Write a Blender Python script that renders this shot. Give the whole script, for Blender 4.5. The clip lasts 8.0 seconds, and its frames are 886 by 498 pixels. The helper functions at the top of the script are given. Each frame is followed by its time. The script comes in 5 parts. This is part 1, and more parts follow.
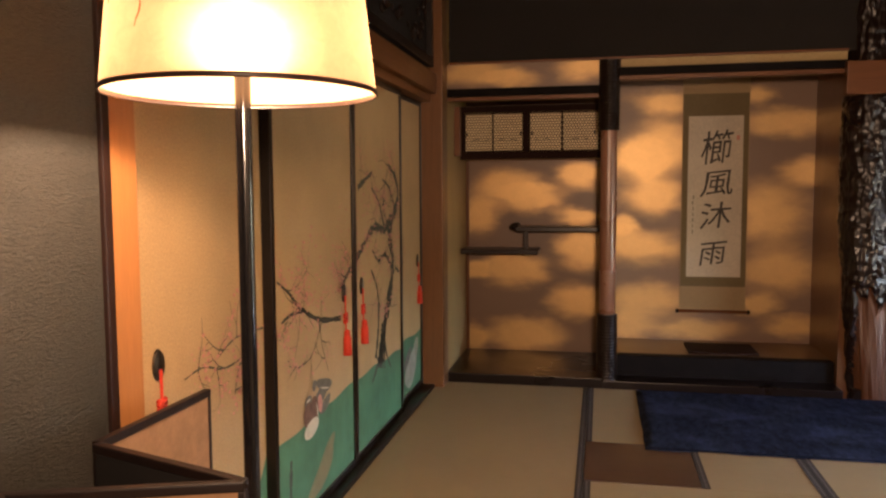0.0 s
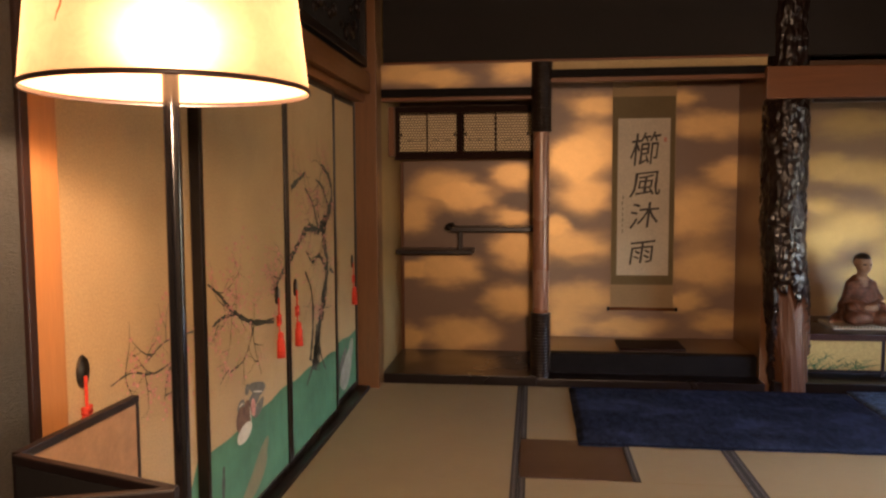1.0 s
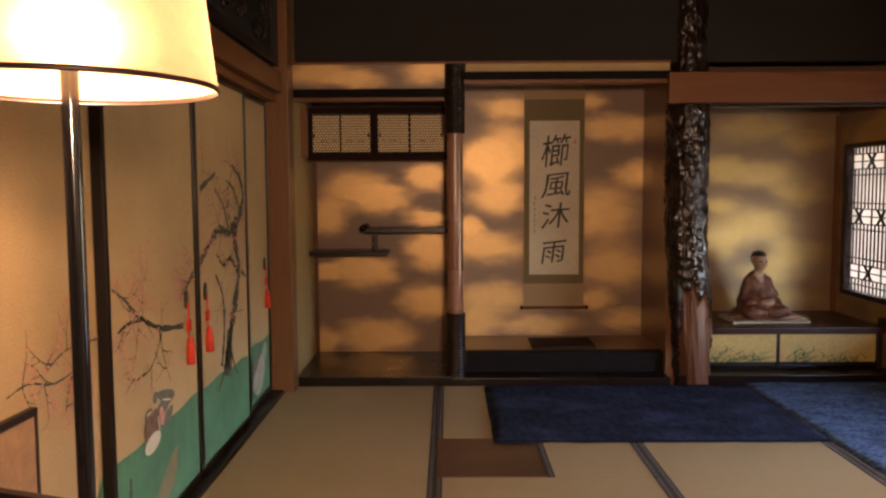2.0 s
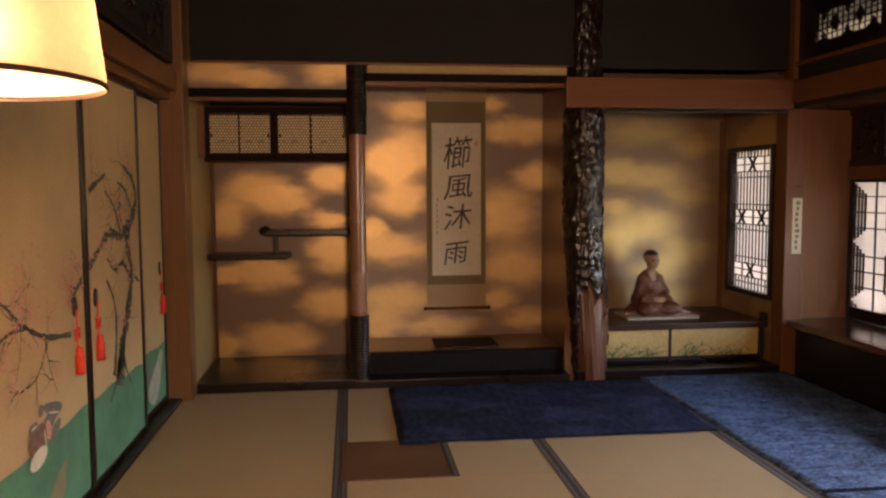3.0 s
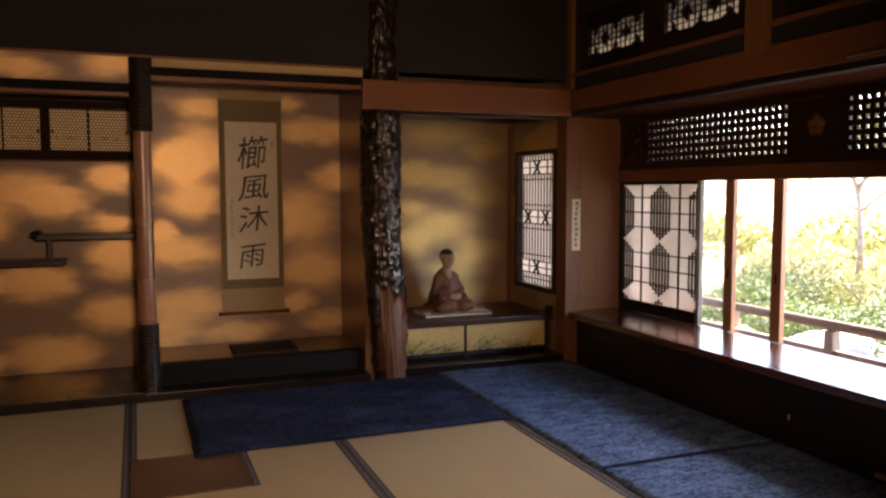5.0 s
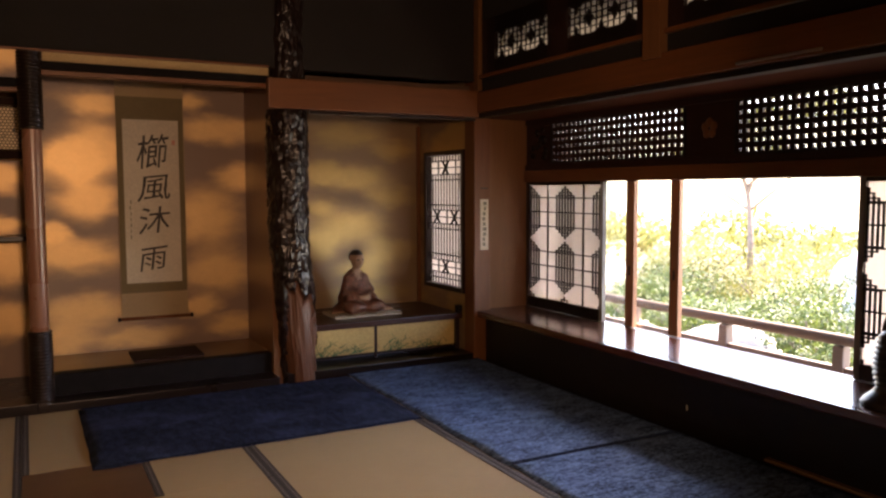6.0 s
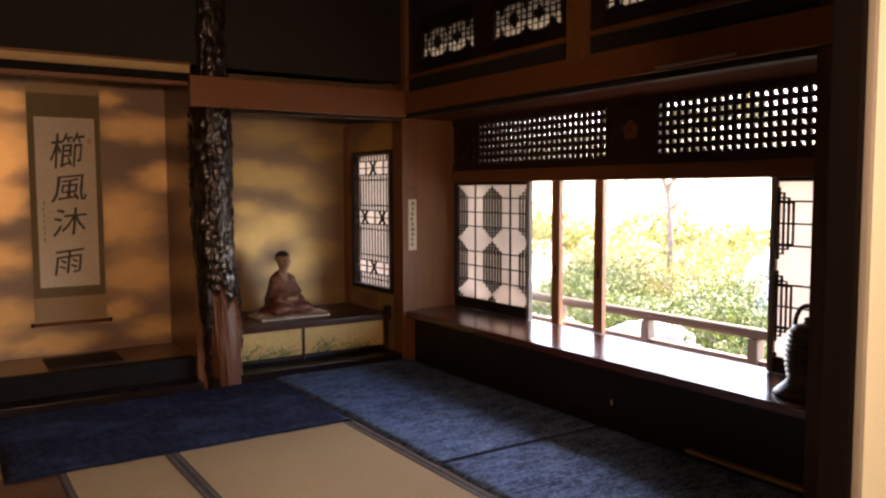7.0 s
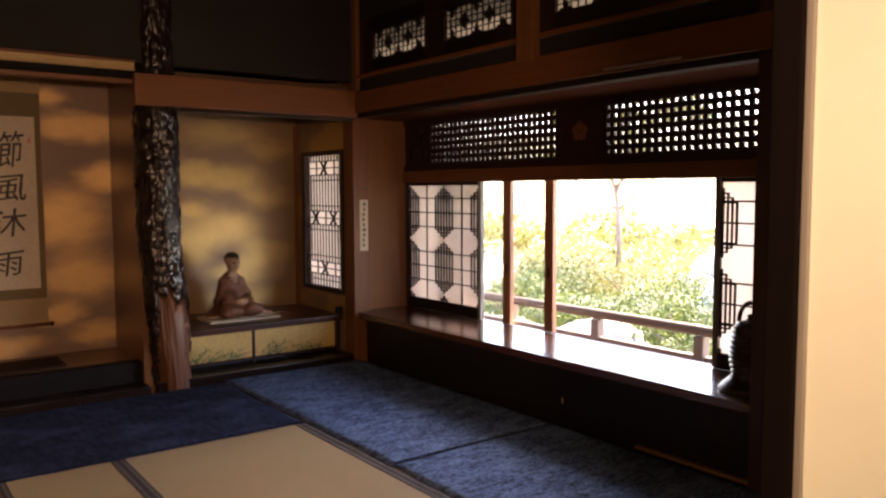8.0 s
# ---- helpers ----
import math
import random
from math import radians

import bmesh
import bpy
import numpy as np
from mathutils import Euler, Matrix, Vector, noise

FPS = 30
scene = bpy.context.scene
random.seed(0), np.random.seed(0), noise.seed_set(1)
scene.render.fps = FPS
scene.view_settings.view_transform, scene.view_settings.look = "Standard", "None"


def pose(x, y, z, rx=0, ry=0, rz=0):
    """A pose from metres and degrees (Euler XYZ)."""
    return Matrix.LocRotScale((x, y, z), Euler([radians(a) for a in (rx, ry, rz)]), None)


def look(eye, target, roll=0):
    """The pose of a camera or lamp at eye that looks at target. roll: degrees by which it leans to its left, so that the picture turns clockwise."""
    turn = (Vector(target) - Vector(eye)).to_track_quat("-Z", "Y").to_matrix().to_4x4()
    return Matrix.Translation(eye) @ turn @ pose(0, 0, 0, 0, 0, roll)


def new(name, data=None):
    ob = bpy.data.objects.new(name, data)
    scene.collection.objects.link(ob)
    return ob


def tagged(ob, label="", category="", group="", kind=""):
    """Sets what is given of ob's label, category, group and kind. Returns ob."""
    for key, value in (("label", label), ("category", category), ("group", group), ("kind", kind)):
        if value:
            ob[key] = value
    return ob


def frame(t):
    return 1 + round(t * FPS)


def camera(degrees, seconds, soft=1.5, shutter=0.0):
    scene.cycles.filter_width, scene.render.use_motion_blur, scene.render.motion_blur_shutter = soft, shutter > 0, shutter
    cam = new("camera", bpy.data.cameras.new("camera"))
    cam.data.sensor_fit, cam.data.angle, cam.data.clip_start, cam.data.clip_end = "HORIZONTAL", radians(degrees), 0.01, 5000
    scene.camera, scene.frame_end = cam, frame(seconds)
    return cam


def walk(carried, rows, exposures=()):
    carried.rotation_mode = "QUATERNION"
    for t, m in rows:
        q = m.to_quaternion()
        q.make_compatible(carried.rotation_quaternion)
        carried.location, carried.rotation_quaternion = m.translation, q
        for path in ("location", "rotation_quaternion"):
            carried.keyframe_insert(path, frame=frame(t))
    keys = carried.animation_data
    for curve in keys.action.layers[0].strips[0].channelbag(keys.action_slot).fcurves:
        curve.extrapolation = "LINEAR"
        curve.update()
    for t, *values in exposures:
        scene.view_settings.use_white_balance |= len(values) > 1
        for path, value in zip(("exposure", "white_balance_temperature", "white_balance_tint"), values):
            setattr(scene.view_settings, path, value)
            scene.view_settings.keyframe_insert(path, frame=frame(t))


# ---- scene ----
cam = camera(59.2, 8.0, soft=2.4)
EYE = (0.0, 0.0, 1.2)
PATH = [
    (0.0, 85.49, 0.30, 11.40), (0.5, 85.50, 0.30, 9.22), (1.0, 85.50, 0.26, 6.61), (1.5, 85.53, 0.29, 3.68),
    (2.8, 85.62, 0.28, -5.37), (3.0, 85.63, 0.27, -6.77), (3.5, 85.64, 0.25, -10.25), (4.0, 85.65, 0.22, -13.96),
    (4.5, 85.65, 0.18, -17.77), (6.0, 85.66, 0.17, -28.15), (6.5, 85.64, 0.21, -30.93), (7.0, 85.66, 0.21, -33.43),
    (7.5, 85.66, 0.21, -35.35), (8.0, 85.67, 0.22, -36.98),
]
walk(cam, [(t, pose(*EYE, rx, ry, rz)) for t, rx, ry, rz in PATH],
     exposures=[(0.0, 4.7, 6600, 18), (1.5, 4.65, 6700, 19), (3.0, 4.52, 6850, 20), (4.5, 4.27, 6950, 22), (6.0, 4.25, 7100, 25), (8.0, 4.3, 7300, 28)])

# ---------------------------------------------------------------- light
SUN_ELEV, SUN_AZ = radians(46), radians(88)
world = bpy.data.worlds.new("world")
scene.world = world
world.use_nodes = True
wn = world.node_tree.nodes
sky = wn.new("ShaderNodeTexSky")
sky.sky_type, sky.sun_disc = "NISHITA", False
sky.sun_elevation, sky.sun_rotation = SUN_ELEV, SUN_AZ
wn["Background"].inputs["Strength"].default_value = 0.15
world.node_tree.links.new(sky.outputs[0], wn["Background"].inputs["Color"])

sun_data = bpy.data.lights.new("sun", "SUN")
sun_data.energy, sun_data.angle, sun_data.color = 2.5, radians(0.5), (1.0, 0.93, 0.82)
sun_from = Vector((math.sin(SUN_AZ) * math.cos(SUN_ELEV), math.cos(SUN_AZ) * math.cos(SUN_ELEV), math.sin(SUN_ELEV)))
new("sun", sun_data).matrix_world = look(sun_from * 20, (0, 0, 0))

LAMP_X, LAMP_Y, RIM_Z = -0.583, 1.217, 1.354
bulb_data = bpy.data.lights.new("bulb_light", "POINT")
bulb_data.energy, bulb_data.color, bulb_data.shadow_soft_size = 1.35, (1.0, 0.67, 0.40), 0.03
new("bulb_light", bulb_data).location = (LAMP_X, LAMP_Y, RIM_Z + 0.075)
# Unseen fixed panel, added in place of a light carried on the camera.
FILM_LIGHT = (0.26, -0.34, 1.44)
film_data = bpy.data.lights.new("film_light_panel", "AREA")
film_data.shape, film_data.size, film_data.size_y, film_data.spread = "RECTANGLE", 0.26, 0.18, radians(120)
film_data.energy, film_data.color = 1.35, (1.0, 0.69, 0.44)
new("film_light_panel", film_data).matrix_world = look(FILM_LIGHT, (1.0, 4.7, 0.95))


# ---------------------------------------------------------------- materials
def mat(name, rough=0.6, metal=0.0, spec=0.5):
    m = bpy.data.materials.new(name)
    m.use_nodes = True
    b = m.node_tree.nodes["Principled BSDF"]
    b.inputs["Roughness"].default_value = rough
    b.inputs["Metallic"].default_value = metal
    b.inputs["Specular IOR Level"].default_value = spec
    return m, m.node_tree.nodes, m.node_tree.links, b


def coords(n, l, scale=(1, 1, 1), turn=(0, 0, 0)):
    tc, mp = n.new("ShaderNodeTexCoord"), n.new("ShaderNodeMapping")
    mp.inputs["Scale"].default_value = scale
    mp.inputs["Rotation"].default_value = [radians(a) for a in turn]
    l.new(tc.outputs["Object"], mp.inputs["Vector"])
    return mp.outputs["Vector"]


def noise_tex(n, l, vec, scale, detail=4.0, rough=0.55, warp=0.0):
    t = n.new("ShaderNodeTexNoise")
    t.inputs["Scale"].default_value, t.inputs["Detail"].default_value = scale, detail
    t.inputs["Roughness"].default_value, t.inputs["Distortion"].default_value = rough, warp
    l.new(vec, t.inputs["Vector"])
    return t.outputs["Fac"]


def ramp(n, l, fac, stops):
    r = n.new("ShaderNodeValToRGB")
    while len(r.color_ramp.elements) < len(stops):
        r.color_ramp.elements.new(0.5)
    for e, (p, c) in zip(r.color_ramp.elements, stops):
        e.position, e.color = p, (*c, 1)
    l.new(fac, r.inputs["Fac"])
    return r.outputs["Color"]


def mixed(n, l, fac, a, b, kind="MIX"):
    x = n.new("ShaderNodeMix")
    x.data_type, x.blend_type = "RGBA", kind
    for socket, v in ((x.inputs[0], fac), (x.inputs[6], a), (x.inputs[7], b)):
        if isinstance(v, (int, float)):
            socket.default_value = v
        elif isinstance(v, tuple):
            socket.default_value = (*v, 1)
        else:
            l.new(v, socket)
    return x.outputs[2]


def bump(n, l, b, height, strength=0.2, distance=0.002):
    k = n.new("ShaderNodeBump")
    k.inputs["Strength"].default_value, k.inputs["Distance"].default_value = strength, distance
    l.new(height, k.inputs["Height"])
    l.new(k.outputs["Normal"], b.inputs["Normal"])


def shade(c, k):
    return tuple(min(1.0, v * k) for v in c)


def wood(name, colour, rough=0.45, along="z", contrast=0.35, spec=0.4, relief=0.25):
    m, n, l, b = mat(name, rough, 0, spec)
    s = {"x": (1.2, 22, 22), "y": (22, 1.2, 22), "z": (22, 22, 1.2)}[along]
    v = coords(n, l, s)
    grain = noise_tex(n, l, v, 2.2, 7, 0.65, 0.6)
    fine = noise_tex(n, l, coords(n, l, tuple(k * 5 for k in s)), 3, 3)
    wear = noise_tex(n, l, coords(n, l), 1.7, 4)
    col = ramp(n, l, grain, [(0.25, shade(colour, 1 - contrast)), (0.5, colour), (0.78, shade(colour, 1 + contrast))])
    col = mixed(n, l, 0.25, col, ramp(n, l, fine, [(0.3, shade(colour, 0.55)), (0.7, shade(colour, 1.25))]))
    oi = n.new("ShaderNodeObjectInfo")
    col = mixed(n, l, 0.22, col, ramp(n, l, oi.outputs["Random"], [(0, shade(colour, 0.7)), (1, shade(colour, 1.3))]))
    l.new(col, b.inputs["Base Color"])
    r = n.new("ShaderNodeMapRange")
    r.inputs["To Min"].default_value, r.inputs["To Max"].default_value = rough - 0.12, rough + 0.14
    l.new(wear, r.inputs["Value"])
    l.new(r.outputs[0], b.inputs["Roughness"])
    bump(n, l, b, grain, relief, 0.0012)
    return m


def plaster(name, colour, grit=260, strength=0.35, rough=0.9, fleck=0.0):
    m, n, l, b = mat(name, rough, 0, 0.3)
    v = coords(n, l)
    g = noise_tex(n, l, v, grit, 4, 0.7)
    big = noise_tex(n, l, v, 2.3, 4, 0.6)
    col = ramp(n, l, big, [(0.3, shade(colour, 0.82)), (0.7, shade(colour, 1.12))])
    col = mixed(n, l, 0.35, col, ramp(n, l, g, [(0.35, shade(colour, 0.6)), (0.65, shade(colour, 1.3))]))
    l.new(col, b.inputs["Base Color"])
    bump(n, l, b, g, strength, 0.002)
    return m


def gritty_plaster(name, colour):
    """Trowelled earth plaster with sideways drag marks and fine glinting grit."""
    m, n, l, b = mat(name, 0.34, 0, 0.45)
    drag = noise_tex(n, l, coords(n, l, (1, 0.5, 1.4)), 150, 4, 0.7)
    grit = noise_tex(n, l, coords(n, l), 300, 3, 0.7)
    big = noise_tex(n, l, coords(n, l), 2.6, 4, 0.6)
    col = ramp(n, l, big, [(0.3, shade(colour, 0.85)), (0.7, shade(colour, 1.12))])
    col = mixed(n, l, 0.45, col, ramp(n, l, drag, [(0.36, shade(colour, 0.5)), (0.64, shade(colour, 1.5))]))
    l.new(col, b.inputs["Base Color"])
    bump(n, l, b, mixed(n, l, 0.3, drag, grit), 1.0, 0.006)
    return m


def plain(name, colour, rough=0.5, metal=0.0, vary=0.12, scale=30, spec=0.5):
    m, n, l, b = mat(name, rough, metal, spec)
    v = coords(n, l)
    f = noise_tex(n, l, v, scale, 5, 0.6)
    g = noise_tex(n, l, v, scale * 9, 3, 0.6)
    col = ramp(n, l, f, [(0.3, shade(colour, 1 - vary)), (0.7, shade(colour, 1 + vary))])
    l.new(col, b.inputs["Base Color"])
    bump(n, l, b, g, 0.08, 0.0008)
    return m


def gold_clouds(name, ground, gold, seed=0.0, gloss=0.42, scale=1.0):
    """Wall paper with rows of soft gold-leaf clouds on a dull ground."""
    m, n, l, b = mat(name, gloss, 0, 0.5)
    tc, sep, com = n.new("ShaderNodeTexCoord"), n.new("ShaderNodeSeparateXYZ"), n.new("ShaderNodeCombineXYZ")
    l.new(tc.outputs["Object"], sep.inputs[0])
    add = n.new("ShaderNodeMath")
    add.operation = "ADD"
    l.new(sep.outputs["X"], add.inputs[0])
    l.new(sep.outputs["Y"], add.inputs[1])
    l.new(add.outputs[0], com.inputs["X"])
    l.new(sep.outputs["Z"], com.inputs["Z"])
    mp = n.new("ShaderNodeMapping")
    mp.inputs["Location"].default_value = (seed, 0, seed * 1.3)
    mp.inputs["Scale"].default_value = (2.35 * scale, 1, 4.9 * scale)
    l.new(com.outputs[0], mp.inputs["Vector"])
    wob = n.new("ShaderNodeTexNoise")
    wob.inputs["Scale"].default_value, wob.inputs["Detail"].default_value = 1.3, 2.0
    l.new(mp.outputs["Vector"], wob.inputs["Vector"])
    mixv = n.new("ShaderNodeMix")
    mixv.data_type, mixv.blend_type = "RGBA", "LINEAR_LIGHT"
    mixv.inputs[0].default_value = 0.55
    l.new(mp.outputs["Vector"], mixv.inputs[6])
    l.new(wob.outputs["Color"], mixv.inputs[7])
    vor = n.new("ShaderNodeTexVoronoi")
    vor.feature = "SMOOTH_F1"
    vor.voronoi_dimensions = "3D"
    vor.inputs["Scale"].default_value, vor.inputs["Smoothness"].default_value = 1.0, 0.35
    vor.inputs["Randomness"].default_value = 0.75
    l.new(mixv.outputs[2], vor.inputs["Vector"])
    fac = n.new("ShaderNodeMapRange")
    fac.interpolation_type = "SMOOTHSTEP"
    fac.inputs["From Min"].default_value, fac.inputs["From Max"].default_value = 0.74, 0.30
    l.new(vor.outputs["Distance"], fac.inputs["Value"])
    v = coords(n, l)
    fibre = noise_tex(n, l, coords(n, l, (1, 1, 3.5)), 120, 5, 0.7)
    gcol = mixed(n, l, 0.3, gold, ramp(n, l, fibre, [(0.3, shade(gold, 0.7)), (0.7, shade(gold, 1.2))]))
    dcol = mixed(n, l, 0.3, ground, ramp(n, l, fibre, [(0.3, shade(ground, 0.7)), (0.7, shade(ground, 1.25))]))
    l.new(mixed(n, l, fac.outputs[0], dcol, gcol), b.inputs["Base Color"])
    k = n.new("ShaderNodeMath")
    k.operation, k.inputs[1].default_value = "MULTIPLY", 0.65
    l.new(fac.outputs[0], k.inputs[0])
    l.new(k.outputs[0], b.inputs["Metallic"])
    bump(n, l, b, fibre, 0.15, 0.001)
    return m


def placed_clouds(name, ground, gold, clouds, soft=0.6, gloss=0.42):
    """Wall paper with soft gold-leaf clouds, each given by centre and half sizes (x, z, rx, rz), on a dull ground."""
    m, n, l, b = mat(name, gloss, 0, 0.5)
    tc, wob, add = n.new("ShaderNodeTexCoord"), n.new("ShaderNodeTexNoise"), n.new("ShaderNodeVectorMath")
    wob.inputs["Scale"].default_value, wob.inputs["Detail"].default_value = 9.0, 3.0
    squeeze = n.new("ShaderNodeMapping")
    squeeze.inputs["Scale"].default_value = (0.6, 1, 1.3)
    l.new(tc.outputs["Object"], squeeze.inputs["Vector"])
    l.new(squeeze.outputs["Vector"], wob.inputs["Vector"])
    add.operation = "MULTIPLY_ADD"
    add.inputs[1].default_value = (0.20, 0.0, 0.12)
    l.new(wob.outputs["Color"], add.inputs[0])
    l.new(tc.outputs["Object"], add.inputs[2])
    total = None
    for x, z, rx, rz in clouds:
        rx, rz = rx * 1.02 + 0.003, rz * 1.02 + 0.003
        mp, ln, mr = n.new("ShaderNodeMapping"), n.new("ShaderNodeVectorMath"), n.new("ShaderNodeMapRange")
        mp.inputs["Location"].default_value = (-(x + 0.10) / rx, 0, -(z + 0.06) / rz)
        mp.inputs["Scale"].default_value = (1 / rx, 0, 1 / rz)
        l.new(add.outputs[0], mp.inputs["Vector"])
        ln.operation = "LENGTH"
        l.new(mp.outputs["Vector"], ln.inputs[0])
        mr.interpolation_type = "SMOOTHSTEP"
        mr.inputs["From Min"].default_value, mr.inputs["From Max"].default_value = 1.0 + soft, 1.0 - soft
        l.new(ln.outputs["Value"], mr.inputs["Value"])
        if total is None:
            total = mr.outputs[0]
        else:
            top = n.new("ShaderNodeMath")
            top.operation = "ADD"
            l.new(total, top.inputs[0])
            l.new(mr.outputs[0], top.inputs[1])
            total = top.outputs[0]
    melt = n.new("ShaderNodeMapRange")
    melt.inputs["From Min"].default_value, melt.inputs["From Max"].default_value = 0.0, 1.1
    l.new(total, melt.inputs["Value"])
    total = melt.outputs[0]
    fibre = noise_tex(n, l, coords(n, l, (1, 1, 3.5)), 120, 5, 0.7)
    leaf_wear = noise_tex(n, l, coords(n, l), 14, 5, 0.65)
    gcol = mixed(n, l, 0.3, gold, ramp(n, l, fibre, [(0.3, shade(gold, 0.7)), (0.7, shade(gold, 1.2))]))
    gcol = mixed(n, l, 0.1, gcol, ramp(n, l, leaf_wear, [(0.35, shade(gold, 0.6)), (0.65, shade(gold, 1.25))]))
    dcol = mixed(n, l, 0.3, ground, ramp(n, l, fibre, [(0.3, shade(ground, 0.7)), (0.7, shade(ground, 1.25))]))
    l.new(mixed(n, l, total, dcol, gcol), b.inputs["Base Color"])
    k = n.new("ShaderNodeMath")
    k.operation, k.inputs[1].default_value = "MULTIPLY", 0.6
    l.new(total, k.inputs[0])
    l.new(k.outputs[0], b.inputs["Metallic"])
    bump(n, l, b, fibre, 0.15, 0.001)
    return m


def tatami_mat_material(name, colour):
    m, n, l, b = mat(name, 0.62, 0, 0.35)
    v = coords(n, l)
    w = n.new("ShaderNodeTexWave")
    w.wave_type, w.bands_direction, w.wave_profile = "BANDS", "Y", "SIN"
    w.inputs["Scale"].default_value, w.inputs["Distortion"].default_value = 28.0, 0.4
    l.new(v, w.inputs["Vector"])
    reed = noise_tex(n, l, coords(n, l, (6, 160, 6)), 2.0, 4, 0.7)
    big = noise_tex(n, l, v, 1.4, 4)
    col = ramp(n, l, big, [(0.3, shade(colour, 0.9)), (0.7, shade(colour, 1.08))])
    col = mixed(n, l, 0.22, col, ramp(n, l, w.outputs["Fac"], [(0.2, shade(colour, 0.55)), (0.8, shade(colour, 1.3))]))
    col = mixed(n, l, 0.35, col, ramp(n, l, reed, [(0.3, shade(colour, 0.65)), (0.7, shade(colour, 1.2))]))
    l.new(col, b.inputs["Base Color"])
    bump(n, l, b, w.outputs["Fac"], 0.35, 0.0015)
    return m


def denim(name, dark, light, amount):
    m, n, l, b = mat(name, 0.95, 0, 0.1)
    streak = noise_tex(n, l, coords(n, l, (3.5, 26, 20)), 2.0, 9, 0.8)
    patch = noise_tex(n, l, coords(n, l, (1, 1.6, 1)), 6.5, 7, 0.7, 0.4)
    weave = noise_tex(n, l, coords(n, l, (0.6, 1.4, 1)), 70, 5, 0.8)
    col = ramp(n, l, streak, [(0.45, dark), (0.57, light)])
    col = mixed(n, l, amount, col, ramp(n, l, patch, [(0.44, shade(dark, 0.7)), (0.58, light)]))
    col = mixed(n, l, 0.38, col, ramp(n, l, weave, [(0.44, shade(dark, 0.3)), (0.58, shade(light, 1.8))]))
    l.new(col, b.inputs["Base Color"])
    bump(n, l, b, weave, 0.7, 0.004)
    return m


def pile(name, dark, light):
    """Brushed pile with soft patches where the nap lies either way."""
    m, n, l, b = mat(name, 0.95, 0, 0.1)
    nap = noise_tex(n, l, coords(n, l, (1.0, 1.7, 1)), 2.6, 6, 0.62, 0.5)
    streak = noise_tex(n, l, coords(n, l, (9, 4, 4)), 3.0, 6, 0.7)
    tuft = noise_tex(n, l, coords(n, l), 120, 4, 0.75)
    col = ramp(n, l, nap, [(0.41, dark), (0.52, shade(light, 0.45)), (0.62, shade(light, 1.25))])
    col = mixed(n, l, 0.4, col, ramp(n, l, streak, [(0.42, dark), (0.62, shade(light, 1.2))]))
    col = mixed(n, l, 0.3, col, ramp(n, l, tuft, [(0.4, shade(dark, 0.5)), (0.64, shade(light, 1.5))]))
    l.new(col, b.inputs["Base Color"])
    bump(n, l, b, tuft, 0.8, 0.005)
    return m


def translucent(name, colour, share=0.5, fibre=140, rough=0.8, through_share=0.0):
    m, n, l, b = mat(name, rough, 0, 0.2)
    f = noise_tex(n, l, coords(n, l), fibre, 6, 0.75, 0.8)
    big = noise_tex(n, l, coords(n, l), 5.0, 4)
    col = ramp(n, l, f, [(0.3, shade(colour, 0.8)), (0.7, shade(colour, 1.06))])
    col = mixed(n, l, 0.4, col, ramp(n, l, big, [(0.3, shade(colour, 0.78)), (0.7, shade(colour, 1.08))]))
    l.new(col, b.inputs["Base Color"])
    t, x = n.new("ShaderNodeBsdfTranslucent"), n.new("ShaderNodeMixShader")
    l.new(col, t.inputs["Color"])
    x.inputs[0].default_value = share
    l.new(b.outputs[0], x.inputs[1])
    l.new(t.outputs[0], x.inputs[2])
    out = x.outputs[0]
    if through_share:
        g, y = n.new("ShaderNodeBsdfRefraction"), n.new("ShaderNodeMixShader")
        g.inputs["Roughness"].default_value, g.inputs["IOR"].default_value = 0.85, 1.35
        l.new(col, g.inputs["Color"])
        y.inputs[0].default_value = through_share
        l.new(out, y.inputs[1])
        l.new(g.outputs[0], y.inputs[2])
        out = y.outputs[0]
    l.new(out, n["Material Output"].inputs["Surface"])
    return m


RED_WOOD = wood("red_brown_timber", (0.150, 0.053, 0.016), 0.42, "z")
RED_WOOD_X = wood("red_brown_timber_x", (0.150, 0.053, 0.016), 0.42, "x")
RED_WOOD_Y = wood("red_brown_timber_y", (0.150, 0.053, 0.016), 0.42, "y")
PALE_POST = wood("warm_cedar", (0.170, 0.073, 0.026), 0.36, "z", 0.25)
# Red-brown timber with the bench-end post's shade put into a darker base colour.
SHADE_POST = wood("shaded_red_post", (0.045, 0.016, 0.009), 0.5, "z")
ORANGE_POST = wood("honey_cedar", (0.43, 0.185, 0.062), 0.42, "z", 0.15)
DARK_WOOD = wood("dark_stained_timber", (0.009, 0.005, 0.004), 0.45, "y")
DARK_WOOD_Z = wood("dark_stained_upright", (0.022, 0.010, 0.008), 0.38, "z")
DARK_WOOD_X = wood("dark_stained_rail", (0.018, 0.009, 0.007), 0.30, "x")
FLOOR_BOARD = wood("polished_dark_board", (0.010, 0.0048, 0.0032), 0.3, "x", 0.3, 0.3)
BENCH_WOOD = wood("polished_bench_board", (0.085, 0.028, 0.016), 0.18, "y", 0.3, 0.8)
TOKO_FLOOR = wood("alcove_floor_board", (0.16, 0.085, 0.04), 0.4, "x", 0.2)
LACQUER = plain("black_lacquer", (0.009, 0.006, 0.005), 0.34, 0, 0.3, 14, 0.3)
MATT_BLACK = plain("black_matt_lacquer", (0.007, 0.005, 0.0045), 0.7, 0, 0.3, 14, 0.1)
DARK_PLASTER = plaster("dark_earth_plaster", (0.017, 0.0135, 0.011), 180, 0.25)
